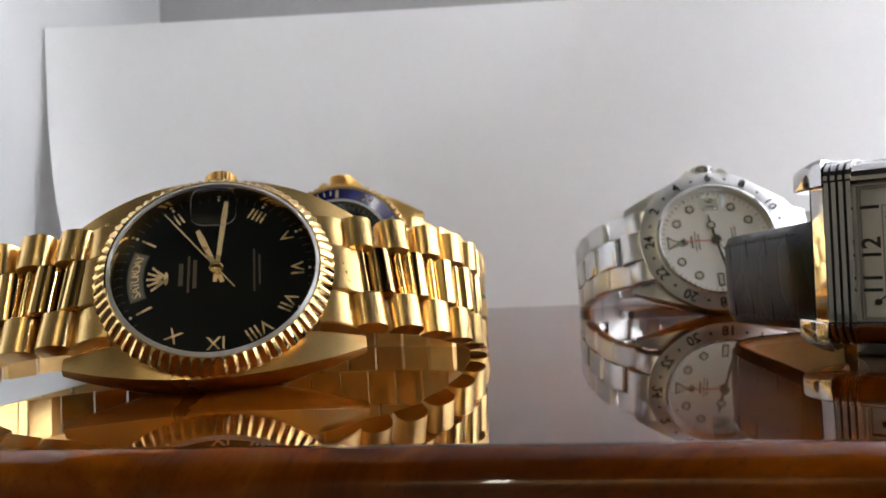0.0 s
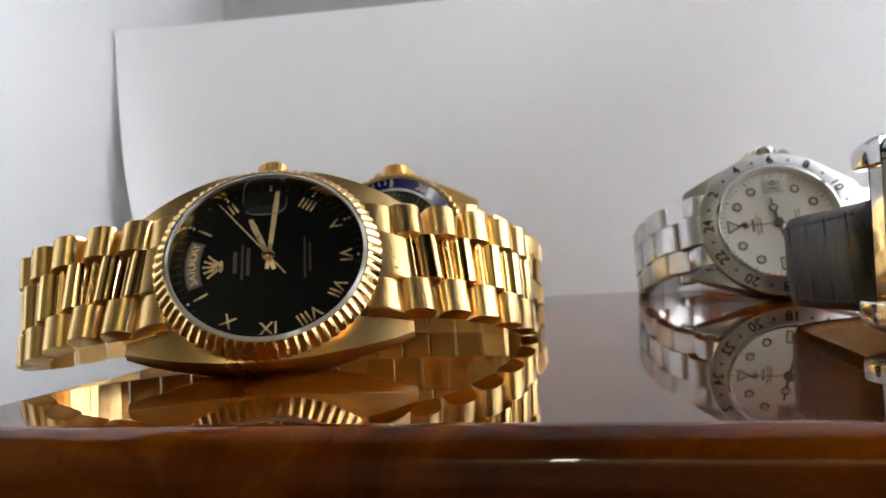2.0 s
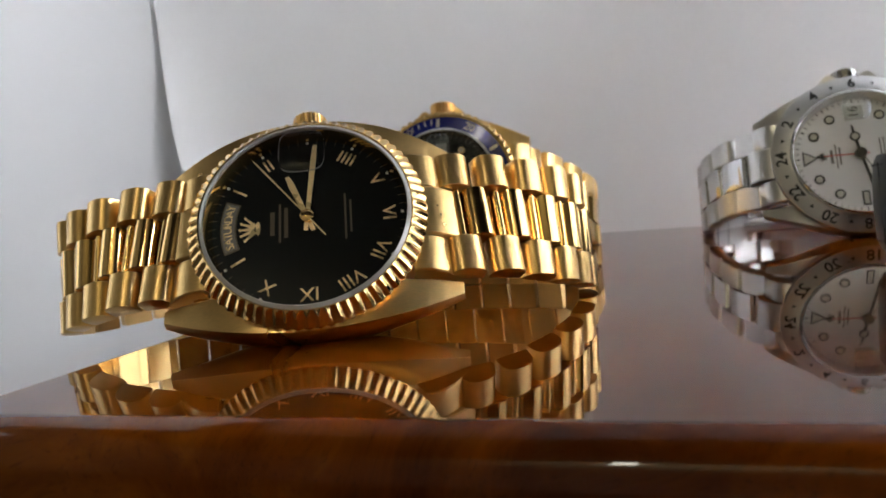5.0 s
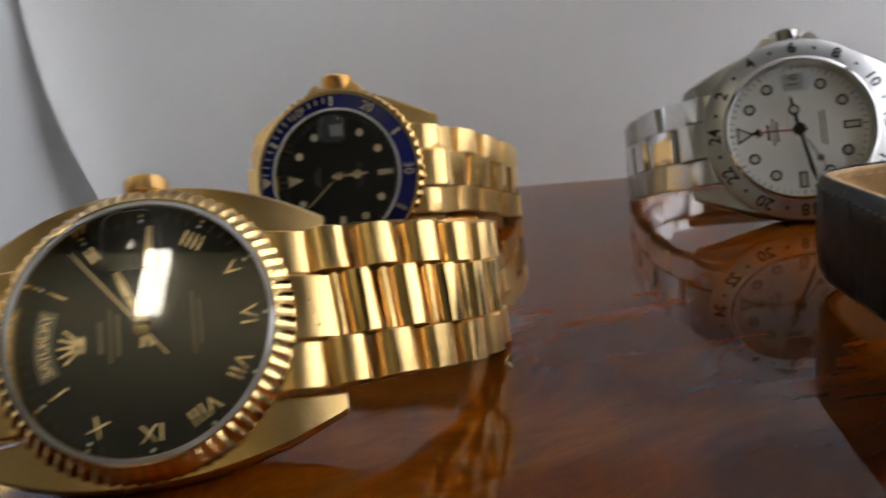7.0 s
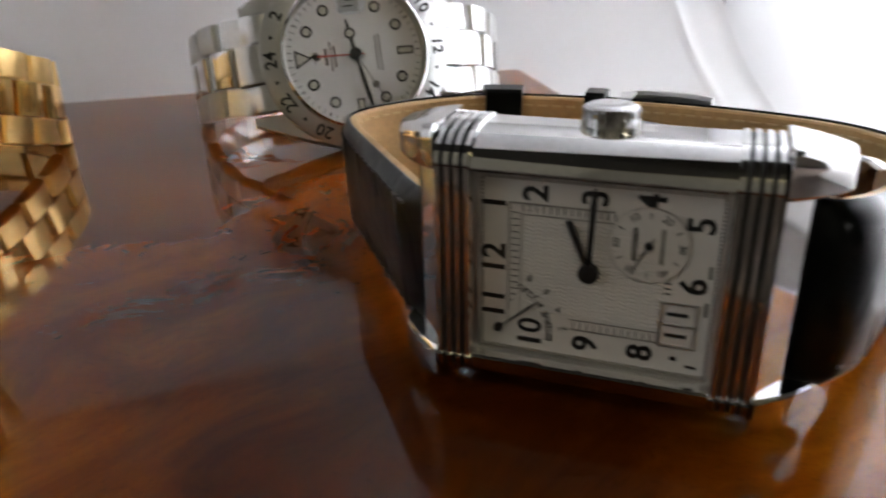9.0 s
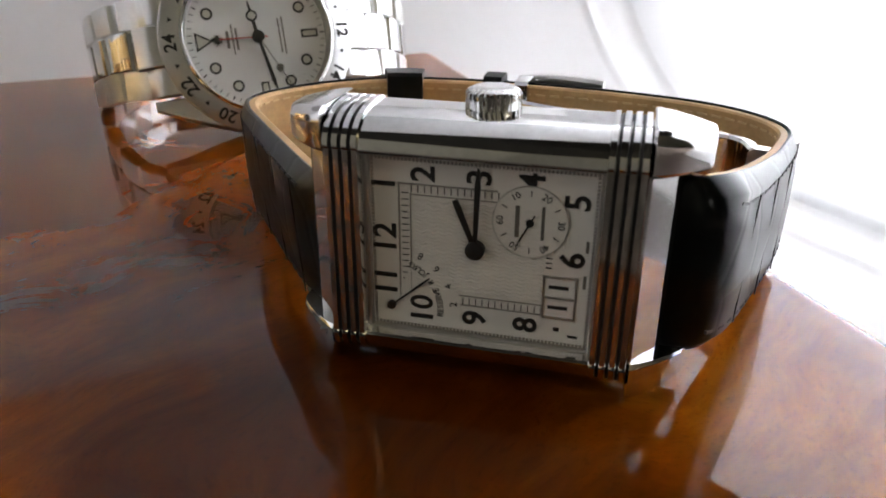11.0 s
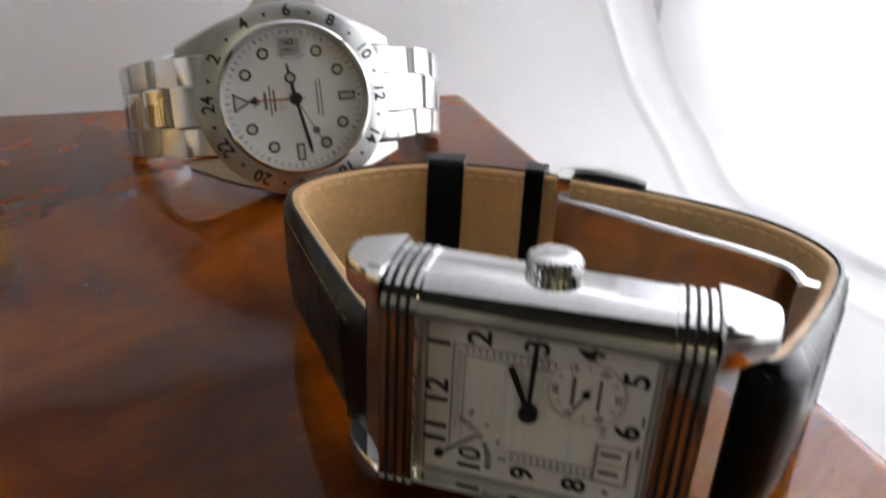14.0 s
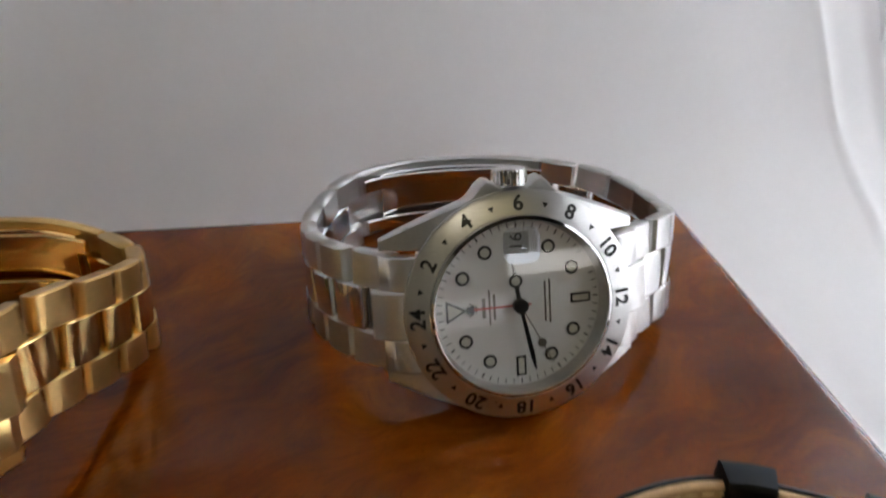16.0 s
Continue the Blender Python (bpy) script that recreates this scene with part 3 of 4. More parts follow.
def crown_mark(base, m, x, y, size, z, material):
    """A maker's mark as a plain fan of five bars on an oval."""
    bm = bmesh.new()
    for i in range(5):
        a = radians(-44 + 22 * i)
        dx, dy = -math.cos(a), math.sin(a)
        px, py = -dy, dx
        r0, r1 = size * 0.25, size * (1.0 if i % 2 == 0 else 1.0)
        bx, by = x + size * 0.35, y
        prism([(bx + dx * r0 + px * 0.11 * size, by + dy * r0 + py * 0.11 * size), (bx + dx * r0 - px * 0.11 * size, by + dy * r0 - py * 0.11 * size), (bx + dx * r1 - px * 0.04 * size, by + dy * r1 - py * 0.04 * size), (bx + dx * r1 + px * 0.04 * size, by + dy * r1 + py * 0.04 * size)], z, z + 0.16, bm)
        disc(0.075 * size, z, z + 0.2, 10, bx + dx * r1 * 1.04, by + dy * r1 * 1.04, bm)
    prism([(x + size * (0.32 + 0.13 * math.cos(2 * math.pi * i / 20)), y + size * 0.42 * math.sin(2 * math.pi * i / 20)) for i in range(20)], z, z + 0.18, bm)
    part("maker_mark", bm, material, base, m=m, label="small raised gold emblem")


def dress_watch():
    """Yellow gold watch with a slate dial, roman numerals and a fluted bezel."""
    m = watch_frame((-34.01, 114.76, 16.92), (0.984, 0.177, 0.012), (-0.104, 0.522, 0.847))
    base, f, local = watch_base("gold_dress_watch", "yellow gold wristwatch with dark slate dial and fluted bezel", m)
    part("case", oyster_case(17.4, 21.6, 10.4, False, 4.4, 2.4, belly=0.9), gold_satin, base, m=f)
    part("bezel", fluted_bezel(15.1, 17.55, 72), gold_polish, base, m=f, label="polished fluted gold bezel")
    part("dial", disc(14.9, -0.3, 0.0), slate_dial, base, m=f, label="dark slate dial")
    crystal_and_ring(base, f, 15.0, 2.5, gold_polish, glass_rim)
    part("crown", winding_crown(2.7, 17.6, 20.6, -2.9), gold_satin, base, m=f, label="fluted gold winding crown")
    for h, body in ((2, "II"), (4, "IIII"), (5, "V"), (6, "VI"), (7, "VII"), (8, "VIII"), (9, "IX"), (10, "X")):
        radial(body, h, 11.75, 2.9, 0.06, gold_print, base, f)
    for h in (1, 11):
        x, y = clock(h, 11.7)
        part("hour_bar", slab(-0.14, 0.14, -1.15, 1.15, 0, 0.16), gold_print, base, m=f @ turned(x, y, 0, hand_turn(h)))
    for h in range(1, 12):
        part("minute_pip", disc(0.22, 0, 0.1, 12, *clock(h, 13.75)), lume, base, m=f)
    ticks = bmesh.new()
    for i in range(60):
        a = i / 5
        (x0, y0), (x1, y1) = clock(a, 13.5), clock(a, 14.05)
        px, py = (y1 - y0) * 0.06, -(x1 - x0) * 0.06
        prism([(x0 + px, y0 + py), (x1 + px, y1 + py), (x1 - px, y1 - py), (x0 - px, y0 - py)], 0, 0.04, ticks)
    tagged(part("minute_track", ticks, faint_print, base, m=f), kind="stuff")
    arc = [clock(12 + 0.055 * i * 0.62, 12.9) for i in range(-20, 21)] + [clock(12 - 0.055 * i * 0.62, 10.6) for i in range(-20, 21)]
    part("day_window", prism(arc, 0, 0.05), faint_print, base, m=f, label="bronze-toned curved day window")
    arc = [clock(12 + 0.055 * i * 0.58, 12.7) for i in range(-20, 21)] + [clock(12 - 0.055 * i * 0.58, 10.8) for i in range(-20, 21)]
    part("day_disc", prism(arc, 0.05, 0.09), grey_print, base, m=f)
    for i, ch in enumerate("SATURDAY"):
        radial(ch, 12 + (i - 3.5) * 0.155, 11.75, 1.75, 0.14, gold_print, base, f, "letter")
    part("date_window", slab(-1.5, 1.5, 9.8, 12.0, 0.0, 0.05), black_dial, base, m=f)
    magnifier(base, f, -0.4, 10.4, 3.35, 3.6, 2.85, crystal_glass)
    crown_mark(base, f, -8.2, -0.6, 2.6, 0.02, gold_print)
    bars(base, f, [(-5.3, 0, 3.9, 0.62), (-4.2, 0, 6.4, 0.34), (-3.3, 0, 5.0, 0.55), (5.4, 0.2, 7.6, 0.28), (6.2, 0.2, 5.4, 0.28)], 0.0, faint_print)
    part("minute_hand", pointer(12.6, 2.2, 0.42, 0.3, 1.0), gold_print, base, m=f @ turned(0, 0, 0, hand_turn(3.2)))
    part("hour_hand", pointer(8.0, 2.2, 0.48, 0.32, 0.6), gold_print, base, m=f @ turned(0, 0, 0, hand_turn(2.27)))
    part("second_hand", pointer(13.0, 4.4, 0.12, 0.05, 1.5, 0.12), gold_print, base, m=f @ turned(0, 0, 0, hand_turn(1.75)))
    part("hand_boss", lathe([(0, 0.5), (1.0, 0.5), (1.0, 1.6), (0.6, 1.85), (0, 1.85)], 32), gold_polish, base, m=f)
    end_links(base, f, 20.6, 20.2, 0.2, 17.4, gold_satin)
    path = bracelet_path(m, [(20, 2.6), (29, 5.5), (37.5, 11), (43, 20), (43, 30), (35, 38), (24, 44), (8, 48), (-8, 48), (-24, 44), (-36, 37), (-43, 28), (-43, 18), (-37, 10), (-29, 5.5), (-20, 2.6)], 0.12, 10.0)
    president_bracelet(base, path, 20.0, gold_satin, gold_polish)


def hour_markers(base, f, r, dots_m, ring_m, outline, size=1.0):
    for h in (1, 2, 4, 5, 7, 8, 10, 11):
        x, y = clock(h, r)
        if outline:
            part("marker_ring", disc(1.2 * size, 0, 0.12, 24, x, y), ring_m, base, m=f)
        part("hour_marker", disc(0.78 * size, 0.0, 0.18, 24, x, y), dots_m, base, m=f)
    for h in (6, 9):
        x, y = clock(h, r)
        t = f @ turned(x, y, 0, hand_turn(h))
        if outline:
            part("marker_ring", slab(-0.85 * size, 0.85 * size, -1.75, 1.75, 0, 0.12), ring_m, base, m=t)
        part("hour_marker", slab(-0.5 * size, 0.5 * size, -1.4, 1.4, 0, 0.18), dots_m, base, m=t)
    x, y = clock(12, r)
    t = f @ turned(x, y, 0, hand_turn(12))
    if outline:
        part("marker_ring", prism([(-1.95 * size, 1.6), (1.95 * size, 1.6), (0, -1.95)], 0, 0.12), ring_m, base, m=t)
    part("hour_marker", prism([(-1.35 * size, 1.25), (1.35 * size, 1.25), (0, -1.25)], 0, 0.18), dots_m, base, m=t)


def minute_track(base, f, r0, r1, material):
    ticks = bmesh.new()
    for i in range(60):
        a = i / 5
        (x0, y0), (x1, y1) = clock(a, r0), clock(a, r1)
        k = 0.07 if i % 5 else 0.13
        px, py = (y1 - y0) / (r1 - r0) * k, -(x1 - x0) / (r1 - r0) * k
        prism([(x0 + px, y0 + py), (x1 + px, y1 + py), (x1 - px, y1 - py), (x0 - px, y0 - py)], 0, 0.04, ticks)
    tagged(part("minute_track", ticks, material, base, m=f), kind="stuff")


def ringed_hand(length, wide, ring_at, ring_r, tip, z):
    bm = prism([(-wide, -1.5), (wide, -1.5), (wide, ring_at), (-wide, ring_at)], z, z + 0.2)
    disc(ring_r, z, z + 0.22, 24, 0, ring_at + ring_r * 0.6, bm)
    prism([(-wide, ring_at + ring_r), (wide, ring_at + ring_r), (tip, length), (-tip, length)], z, z + 0.2, bm)
    return bm


def travel_watch():
    """Steel watch with a white dial and an engraved 24-hour bezel."""
    m = watch_frame((72.42, 201.54, 19.45), (0.995, -0.098, 0.016), (0.017, 0.329, 0.944))
    base, f, local = watch_base("steel_travel_watch", "brushed steel wristwatch with white dial and 24-hour bezel", m)
    part("case", oyster_case(19.2, 22.0, 10.4, True, 5.0, 2.0, 1.45), steel_satin, base, m=f)
    bezel = part("bezel", lathe([(15.2, 0.2), (15.2, 2.3), (15.6, 2.45), (18.9, 1.55), (19.45, 1.25), (19.5, 0.6), (19.1, 0.3)], 120), steel_satin, base, m=f, label="brushed steel bezel with black 24-hour scale")
    tilt = math.degrees(math.atan2(0.9, 3.3))
    for i in range(12):
        x, y = clock(i, 17.3)
        out = math.degrees(math.atan2(y, x)) - 90
        body = str(24 if i == 0 else 2 * i)
        part("numeral", lettering(body, 3.5, 0.05, 0.024), black_print, bezel, m=turned(x, y, 2.06, out) @ pose(0, 0, 0, -tilt))
        x, y = clock(i + 0.5, 17.2)
        out = math.degrees(math.atan2(y, x)) - 90
        part("bezel_mark", prism([(-0.5, 0.4), (0.5, 0.4), (0, -0.5)], -0.03, 0.05), black_print, bezel, m=turned(x, y, 2.07, out) @ pose(0, 0, 0, -tilt))
    part("dial", disc(15.0, -0.3, 0.0), white_dial, base, m=f, label="white dial")
    crystal_and_ring(base, f, 15.1, 2.6, steel_satin, steel_polish)
    part("crown", winding_crown(3.0, 19.0, 22.6, -2.6), steel_polish, base, m=f, label="fluted steel winding crown")
    hour_markers(base, f, 10.8, lume, black_print, True)
    minute_track(base, f, 13.0, 13.9, black_print)
    part("date_window", slab(-2.1, 2.1, 8.7, 12.3, 0.0, 0.06), window_grey, base, m=f)
    part("numeral", lettering("16", 3.1), black_print, base, m=f @ turned(0, 10.7, 0.1, 90))
    magnifier(base, f, 0, 10.6, 3.0, 3.0, 2.95, lens_glass)
    bars(base, f, [(-6.0, 0, 3.4, 0.6), (-5.0, 0, 6.0, 0.3), (-4.2, 0, 4.4, 0.4), (4.6, 0, 7.0, 0.3), (5.4, 0, 7.6, 0.3)], 0.0, grey_print)
    crown_mark(base, f, -7.8, 0, 1.5, 0.0, grey_print)
    part("second_day_hand", prism([(-0.14, -2), (0.14, -2), (0.14, 9.0), (-0.14, 9.0)], 0.5, 0.62), red_print, base, m=f @ turned(0, 0, 0, hand_turn(0.03)), label="thin red 24-hour hand")
    part("second_day_tip", prism([(-0.9, 7.8), (0.9, 7.8), (0, 9.6)], 0.5, 0.64), black_print, base, m=f @ turned(0, 0, 0, hand_turn(0.03)))
    part("hour_hand", ringed_hand(7.2, 0.36, 3.6, 1.15, 0.16, 0.75), black_print, base, m=f @ turned(0, 0, 0, hand_turn(2.72)))
    part("hand_lume", disc(0.75, 0.95, 1.02, 20, 0, 4.3), lume, base, m=f @ turned(0, 0, 0, hand_turn(2.72)))
    part("minute_hand", pointer(11.6, 1.5, 0.4, 0.1, 1.05, 0.2), black_print, base, m=f @ turned(0, 0, 0, hand_turn(8.62)))
    part("second_hand", ringed_hand(11.5, 0.09, 7.0, 0.75, 0.06, 1.35), grey_print, base, m=f @ turned(0, 0, 0, hand_turn(8.1)))
    part("hand_boss", lathe([(0, 0.5), (1.25, 0.5), (1.25, 1.6), (0.9, 1.75), (0, 1.75)], 32), black_print, base, m=f)
    end_links(base, f, 22.2, 20.2, 0.2, 19.2, steel_satin)
    path = bracelet_path(m, [(20, 4), (29, 10), (35.8, 18), (39.8, 29), (39.5, 41), (34, 52), (23.5, 59), (10, 63.5), (-8, 63.5), (-22, 57), (-30, 44), (-32.5, 32), (-31, 20), (-26.5, 10), (-20, 4)], 0.25, 10.0)
    oyster_bracelet(base, path, 20.0, steel_satin, steel_polish, 8.8, (0.40, 0.66))


def diver_watch():
    """Yellow gold watch with a black dial and a blue bezel."""
    m = watch_frame((-27.51, 201.67, 20.29), (0.991, -0.131, 0.018), (0.017, 0.263, 0.965))
    base, f, local = watch_base("gold_diver_watch", "yellow gold wristwatch with black dial and blue bezel", m)
    part("case", oyster_case(19.2, 22.4, 10.4, True, 5.0, 2.0, 1.5), gold_satin, base, m=f)
    bezel = part("bezel", coin_bezel(14.9, 20.0, 60), gold_polish, base, m=f, label="notched gold bezel")
    part("bezel_insert", lathe([(15.0, 2.15), (15.0, 2.42), (18.3, 2.0), (18.35, 1.75)], 120), blue_insert, bezel, label="deep blue bezel insert")
    tilt = math.degrees(math.atan2(0.42, 3.3))
    for i, body in ((2, "10"), (4, "20"), (6, "30"), (8, "40"), (10, "50")):
        x, y = clock(i, 16.65)
        part("numeral", lettering(body, 2.9, 0.05), insert_print, bezel, m=turned(x, y, 2.25, math.degrees(math.atan2(y, x)) - 90) @ pose(0, 0, 0, -tilt))
    for i in range(1, 12, 2):
        x, y = clock(i, 16.65)
        part("bezel_mark", slab(-0.38, 0.38, -1.15, 1.15, -0.05, 0.06), insert_print, bezel, m=turned(x, y, 2.23, hand_turn(i)) @ pose(0, 0, 0, -tilt))
    for i in range(1, 15):
        if i % 5:
            x, y = clock(i / 5, 17.1)
            part("minute_mark", slab(-0.16, 0.16, -0.7, 0.7, -0.05, 0.05), insert_print, bezel, m=turned(x, y, 2.18, hand_turn(i / 5)) @ pose(0, 0, 0, -tilt))
    x, y = clock(12, 16.65)
    part("bezel_mark", prism([(-1.4, 1.1), (1.4, 1.1), (0, -1.2)], -0.05, 0.06), insert_print, bezel, m=turned(x, y, 2.25, hand_turn(12)))
    part("dial", disc(14.8, -0.3, 0.0), black_dial, base, m=f, label="glossy black dial")
    crystal_and_ring(base, f, 14.8, 2.5, gold_polish, glass_rim)
    part("crown", winding_crown(3.4, 19.2, 23.4, -2.8), gold_satin, base, m=f, label="fluted gold winding crown")
    hour_markers(base, f, 10.8, lume, gold_print, True, 0.72)
    minute_track(base, f, 13.0, 13.8, grey_print)
    part("date_window", slab(-1.5, 1.5, 9.2, 11.8, 0.0, 0.06), window_grey, base, m=f)
    magnifier(base, f, 0, 10.3, 3.0, 3.0, 2.85, lens_glass)
    part("hour_hand", ringed_hand(7.0, 0.3, 3.8, 1.0, 0.12, 0.7), gold_print, base, m=f @ turned(0, 0, 0, hand_turn(5.98)))
    part("minute_hand", pointer(10.2, 1.4, 0.13, 0.06, 1.0, 0.2), gold_print, base, m=f @ turned(0, 0, 0, hand_turn(10.65)))
    part("hand_boss", lathe([(0, 0.5), (0.8, 0.5), (0.8, 1.5), (0, 1.5)], 24), gold_print, base, m=f)
    bars(base, f, [(-5.6, 0, 3.0, 0.45), (-4.7, 0, 5.2, 0.25), (4.4, 0, 6.0, 0.25), (5.2, 0, 5.0, 0.25)], 0.0, faint_print)
    end_links(base, f, 22.2, 20.2, 0.2, 19.2, gold_satin)
    path = bracelet_path(m, [(20, 4), (25, 14), (30.5, 25), (34, 37), (31, 45), (22, 53), (10, 58.5), (-8, 59), (-20, 54), (-30, 46), (-34, 36), (-31, 24), (-26, 13), (-20, 4)], 0.3, 10.0)
    oyster_bracelet(base, path, 20.0, gold_satin, gold_polish, 8.8, (0.36, 0.62))


def dashes(bm, path, s0, s1, out, across, length, step, thick):
    s = s0
    while s < s1:
        place, along, normal, wide = path.axes_at(s)
        m = Matrix((along, normal, wide)).transposed().to_4x4()
        m.translation = place + normal * (out(s) if callable(out) else out) + wide * across
        bmesh.ops.create_cube(bm, size=1, matrix=m @ Matrix.Diagonal((length, thick, thick, 1)))
        s += step


def reversible_watch():
    """Rectangular steel watch with ribbed ends, a silvered dial and a black crocodile strap."""
    m = watch_frame((67.37, 99.81, 15.19), (0.747, -0.665, -0.004), (0.016, 0.012, 1.0))
    base, f, local = watch_base("rectangular_steel_watch", "rectangular polished steel wristwatch on black crocodile strap", m)
    # swivelling inner case: a bar with a rounded front at top and bottom, hollow at the dial
    roll = [(12.6, -6.5), (13.2, -5.9), (13.4, -4.6), (13.4, -3.0), (13.3, -1.6), (13.05, -0.3), (12.65, 0.8), (12.1, 1.7), (11.4, 2.35), (10.7, 2.7), (10.1, 2.75), (9.85, 2.55)]
    section = roll + [(9.75, 0.3)] + [(0.45 - y, z) for y, z in [(9.75, 0.3)] + roll[::-1]]
    even(part("case", add_loft(bmesh.new(), [[(x, y, z) for y, z in section] for x in (-11.9, 11.9)]), steel_polish, base, m=f))
    for side in (-1, 1):
        end = [(y + 0.3, z + 0.3) for y, z in roll] + [(0.32 - y, z + 0.3) for y, z in roll[::-1]]
        xs = []
        for x in (11.5, 12.45, 13.4, 14.35):
            xs += [(x - 0.10, 0.965), (x + 0.0, 1.0), (x + 0.55, 1.0), (x + 0.62, 0.965)]
        rings = [[(side * x, y * k, z - (0.35 if k < 1 else 0.0)) for y, z in end] for x, k in xs]
        even(part("ribbed_end", add_loft(bmesh.new(), rings), steel_polish, base, m=f, label="polished steel ribs with dark grooves"))
        # dark slices set between the ribs, their colour imitating shade in the grooves
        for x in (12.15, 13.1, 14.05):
            part("groove_shade", add_loft(bmesh.new(), [[(side * (x + d), y * 0.978, z - 0.22) for y, z in end] for d in (0.0, 0.22)]), groove_shade_dark, base, m=f)
        # carrier frame: a sloping shoulder with a slot for the strap
        rings = []
        for x, top, half in ((15.05, 1.9, 13.8), (15.35, 2.35, 13.9), (16.4, 1.8, 13.75), (17.6, 0.9, 13.5), (19.0, -0.4, 13.15), (20.2, -1.8, 12.8), (20.6, -2.5, 12.65), (20.75, -3.4, 12.55), (20.75, -6.0, 12.5)):
            rings.append((x, top, half))
        for sy in (-1, 1):
            lug = [[(side * x, sy * y, z) for y, z in ((9.5, -6.5), (half - 0.4, -6.6), (half, -6.2), (half, top - 1.3), (half - 0.25, top - 0.55), (half - 0.8, top - 0.1), (half - 1.5, top), (9.9, top - 0.05), (9.5, top - 0.4))] for x, top, half in rings]
            even(part("lug", add_loft(bmesh.new(), lug), steel_polish, base, m=f))
        even(part("end_plate", add_loft(bmesh.new(), [[(side * 15.05, y, -6.4), (side * 17.7, y, -6.4), (side * 17.75, y, -0.9), (side * 17.55, y, -0.55), (side * 15.4, y, 1.75), (side * 15.05, y, 1.6)] for y in (-10.2, 10.2)]), steel_polish, base, m=f))
        # thin black plate added so that the strap opening looks deep in shade
        part("slot_shade_plate", slab(*sorted((side * 17.76, side * 18.0)), -9.5, 9.5, -6.4, -1.3), black_edge, base, m=f)
    part("back_plate", slab(-14, 14, -15.1, 12.0, -8.2, -6.55, 0.5), steel_satin, base, m=f)
    part("crown", winding_crown(2.75, 12.4, 15.3, -4.3, 26), steel_polish, base, m=f, label="fluted steel winding crown")
    # dial
    part("dial", slab(-11.15, 11.15, -9.4, 9.4, 0.31, 0.6), silver_dial, base, m=f, label="silvered dial with wavy engraved centre")
    frame_bm = bmesh.new()
    for a in ((-11.6, -11.1, -9.45, 9.8), (11.1, 11.6, -9.45, 9.8), (-11.6, 11.6, -9.45, -9.15), (-11.6, 11.6, 9.3, 9.8)):
        slab(*a, 0.5, 1.35, 0.12, 1, frame_bm)
    part("dial_frame", frame_bm, steel_satin, base, m=f)
    beads = bmesh.new()
    for i in range(58):
        x = -10.8 + 21.6 * i / 57
        for y in (-9.0, 9.0):
            slab(x - 0.11, x + 0.11, y - 0.14, y + 0.14, 0.6, 0.72, 0, 1, beads)
    for i in range(48):
        y = -8.7 + 17.4 * i / 47
        for x in (-10.85, 10.85):
            slab(x - 0.14, x + 0.14, y - 0.11, y + 0.11, 0.6, 0.72, 0, 1, beads)
    tagged(part("beaded_border", beads, rail_grey, base, m=f), kind="stuff")
    waves = bmesh.new()
    for i in range(24):
        y = -4.35 + 9.3 * i / 23
        rings = []
        for j in range(91):
            x = -6.6 + 12.9 * j / 90
            dy = 0.10 * math.sin(x * 5.6)
            rings.append([(x, y + dy - 0.14, 0.58), (x, y + dy, 0.80), (x, y + dy + 0.06, 0.58)])
        add_loft(waves, rings)
    waved = part("engraved_centre", waves, silver_dial, base, m=f)
    tagged(waved, "fine wavy engraved silver lines", kind="stuff")
    track = bmesh.new()
    for i in range(21):
        x = -6.9 + 13.2 * i / 20
        for y in (6.1, -5.5):
            if (y > 0 and x > 1.9) or (y < 0 and x < -2.6):
                continue
            slab(x - 0.05, x + 0.05, y - 0.32, y + 0.32, 0.6, 0.66, 0, 1, track)
    for i in range(17):
        y = -5.0 + 10.6 * i / 16
        slab(-7.9, -7.25, y - 0.05, y + 0.05, 0.6, 0.66, 0, 1, track)
    for i in range(3):
        slab(6.5, 7.1, 0.2 - 0.5 * i, 0.32 - 0.5 * i, 0.6, 0.66, 0, 1, track)
    tagged(part("minute_track", track, black_print, base, m=f), kind="stuff")
    rails = bmesh.new()
    for a in ((-8.25, -8.1, -5.9, 6.6), (-8.25, 1.6, 6.5, 6.65), (-2.4, 6.6, -6.0, -5.88), (-7.05, -6.95, -4.9, 5.6), (-7.05, 2.2, 5.45, 5.55), (-3.0, 6.3, -4.95, -4.85)):
        slab(*a, 0.6, 0.7, 0, 1, rails)
    part("dial_rail", rails, rail_grey, base, m=f)
    for body, x, y in (("1", -9.6, 6.4), ("2", -5.6, 7.7), ("3", -0.1, 7.8), ("4", 4.9, 7.9), ("5", 9.2, 6.2), ("6", 9.1, 0.3), ("8", 4.9, -7.3), ("9", -0.3, -7.3), ("10", -5.8, -7.0), ("11", -9.6, -4.3), ("12", -9.6, 0.6)):
        part("numeral", lettering(body, 3.35, 0.06, 0.018), black_print, base, m=f @ turned(x, y, 0.66, 90))
    part("numeral", slab(9.6, 10.6, -7.5, -7.25, 0.6, 0.66), black_print, base, m=f @ turned(0, 0, 0, -4))
    part("numeral", slab(7.6, 8.2, -7.6, -7.2, 0.6, 0.66), black_print, base, m=f)
    seconds = part("seconds_dial", disc(3.65, 0.62, 0.74, 64, 4.8, 3.8), silver_dial, base, m=f)
    part("seconds_edge", lathe([(3.55, 0.73), (3.55, 0.78), (3.68, 0.78), (3.68, 0.73)], 64), steel_satin, base, m=f @ turned(4.8, 3.8))
    for i, body in ((0, "60"), (2, "10"), (4, "20"), (6, "30"), (8, "40"), (10, "50")):
        x, y = clock(i, 2.9)
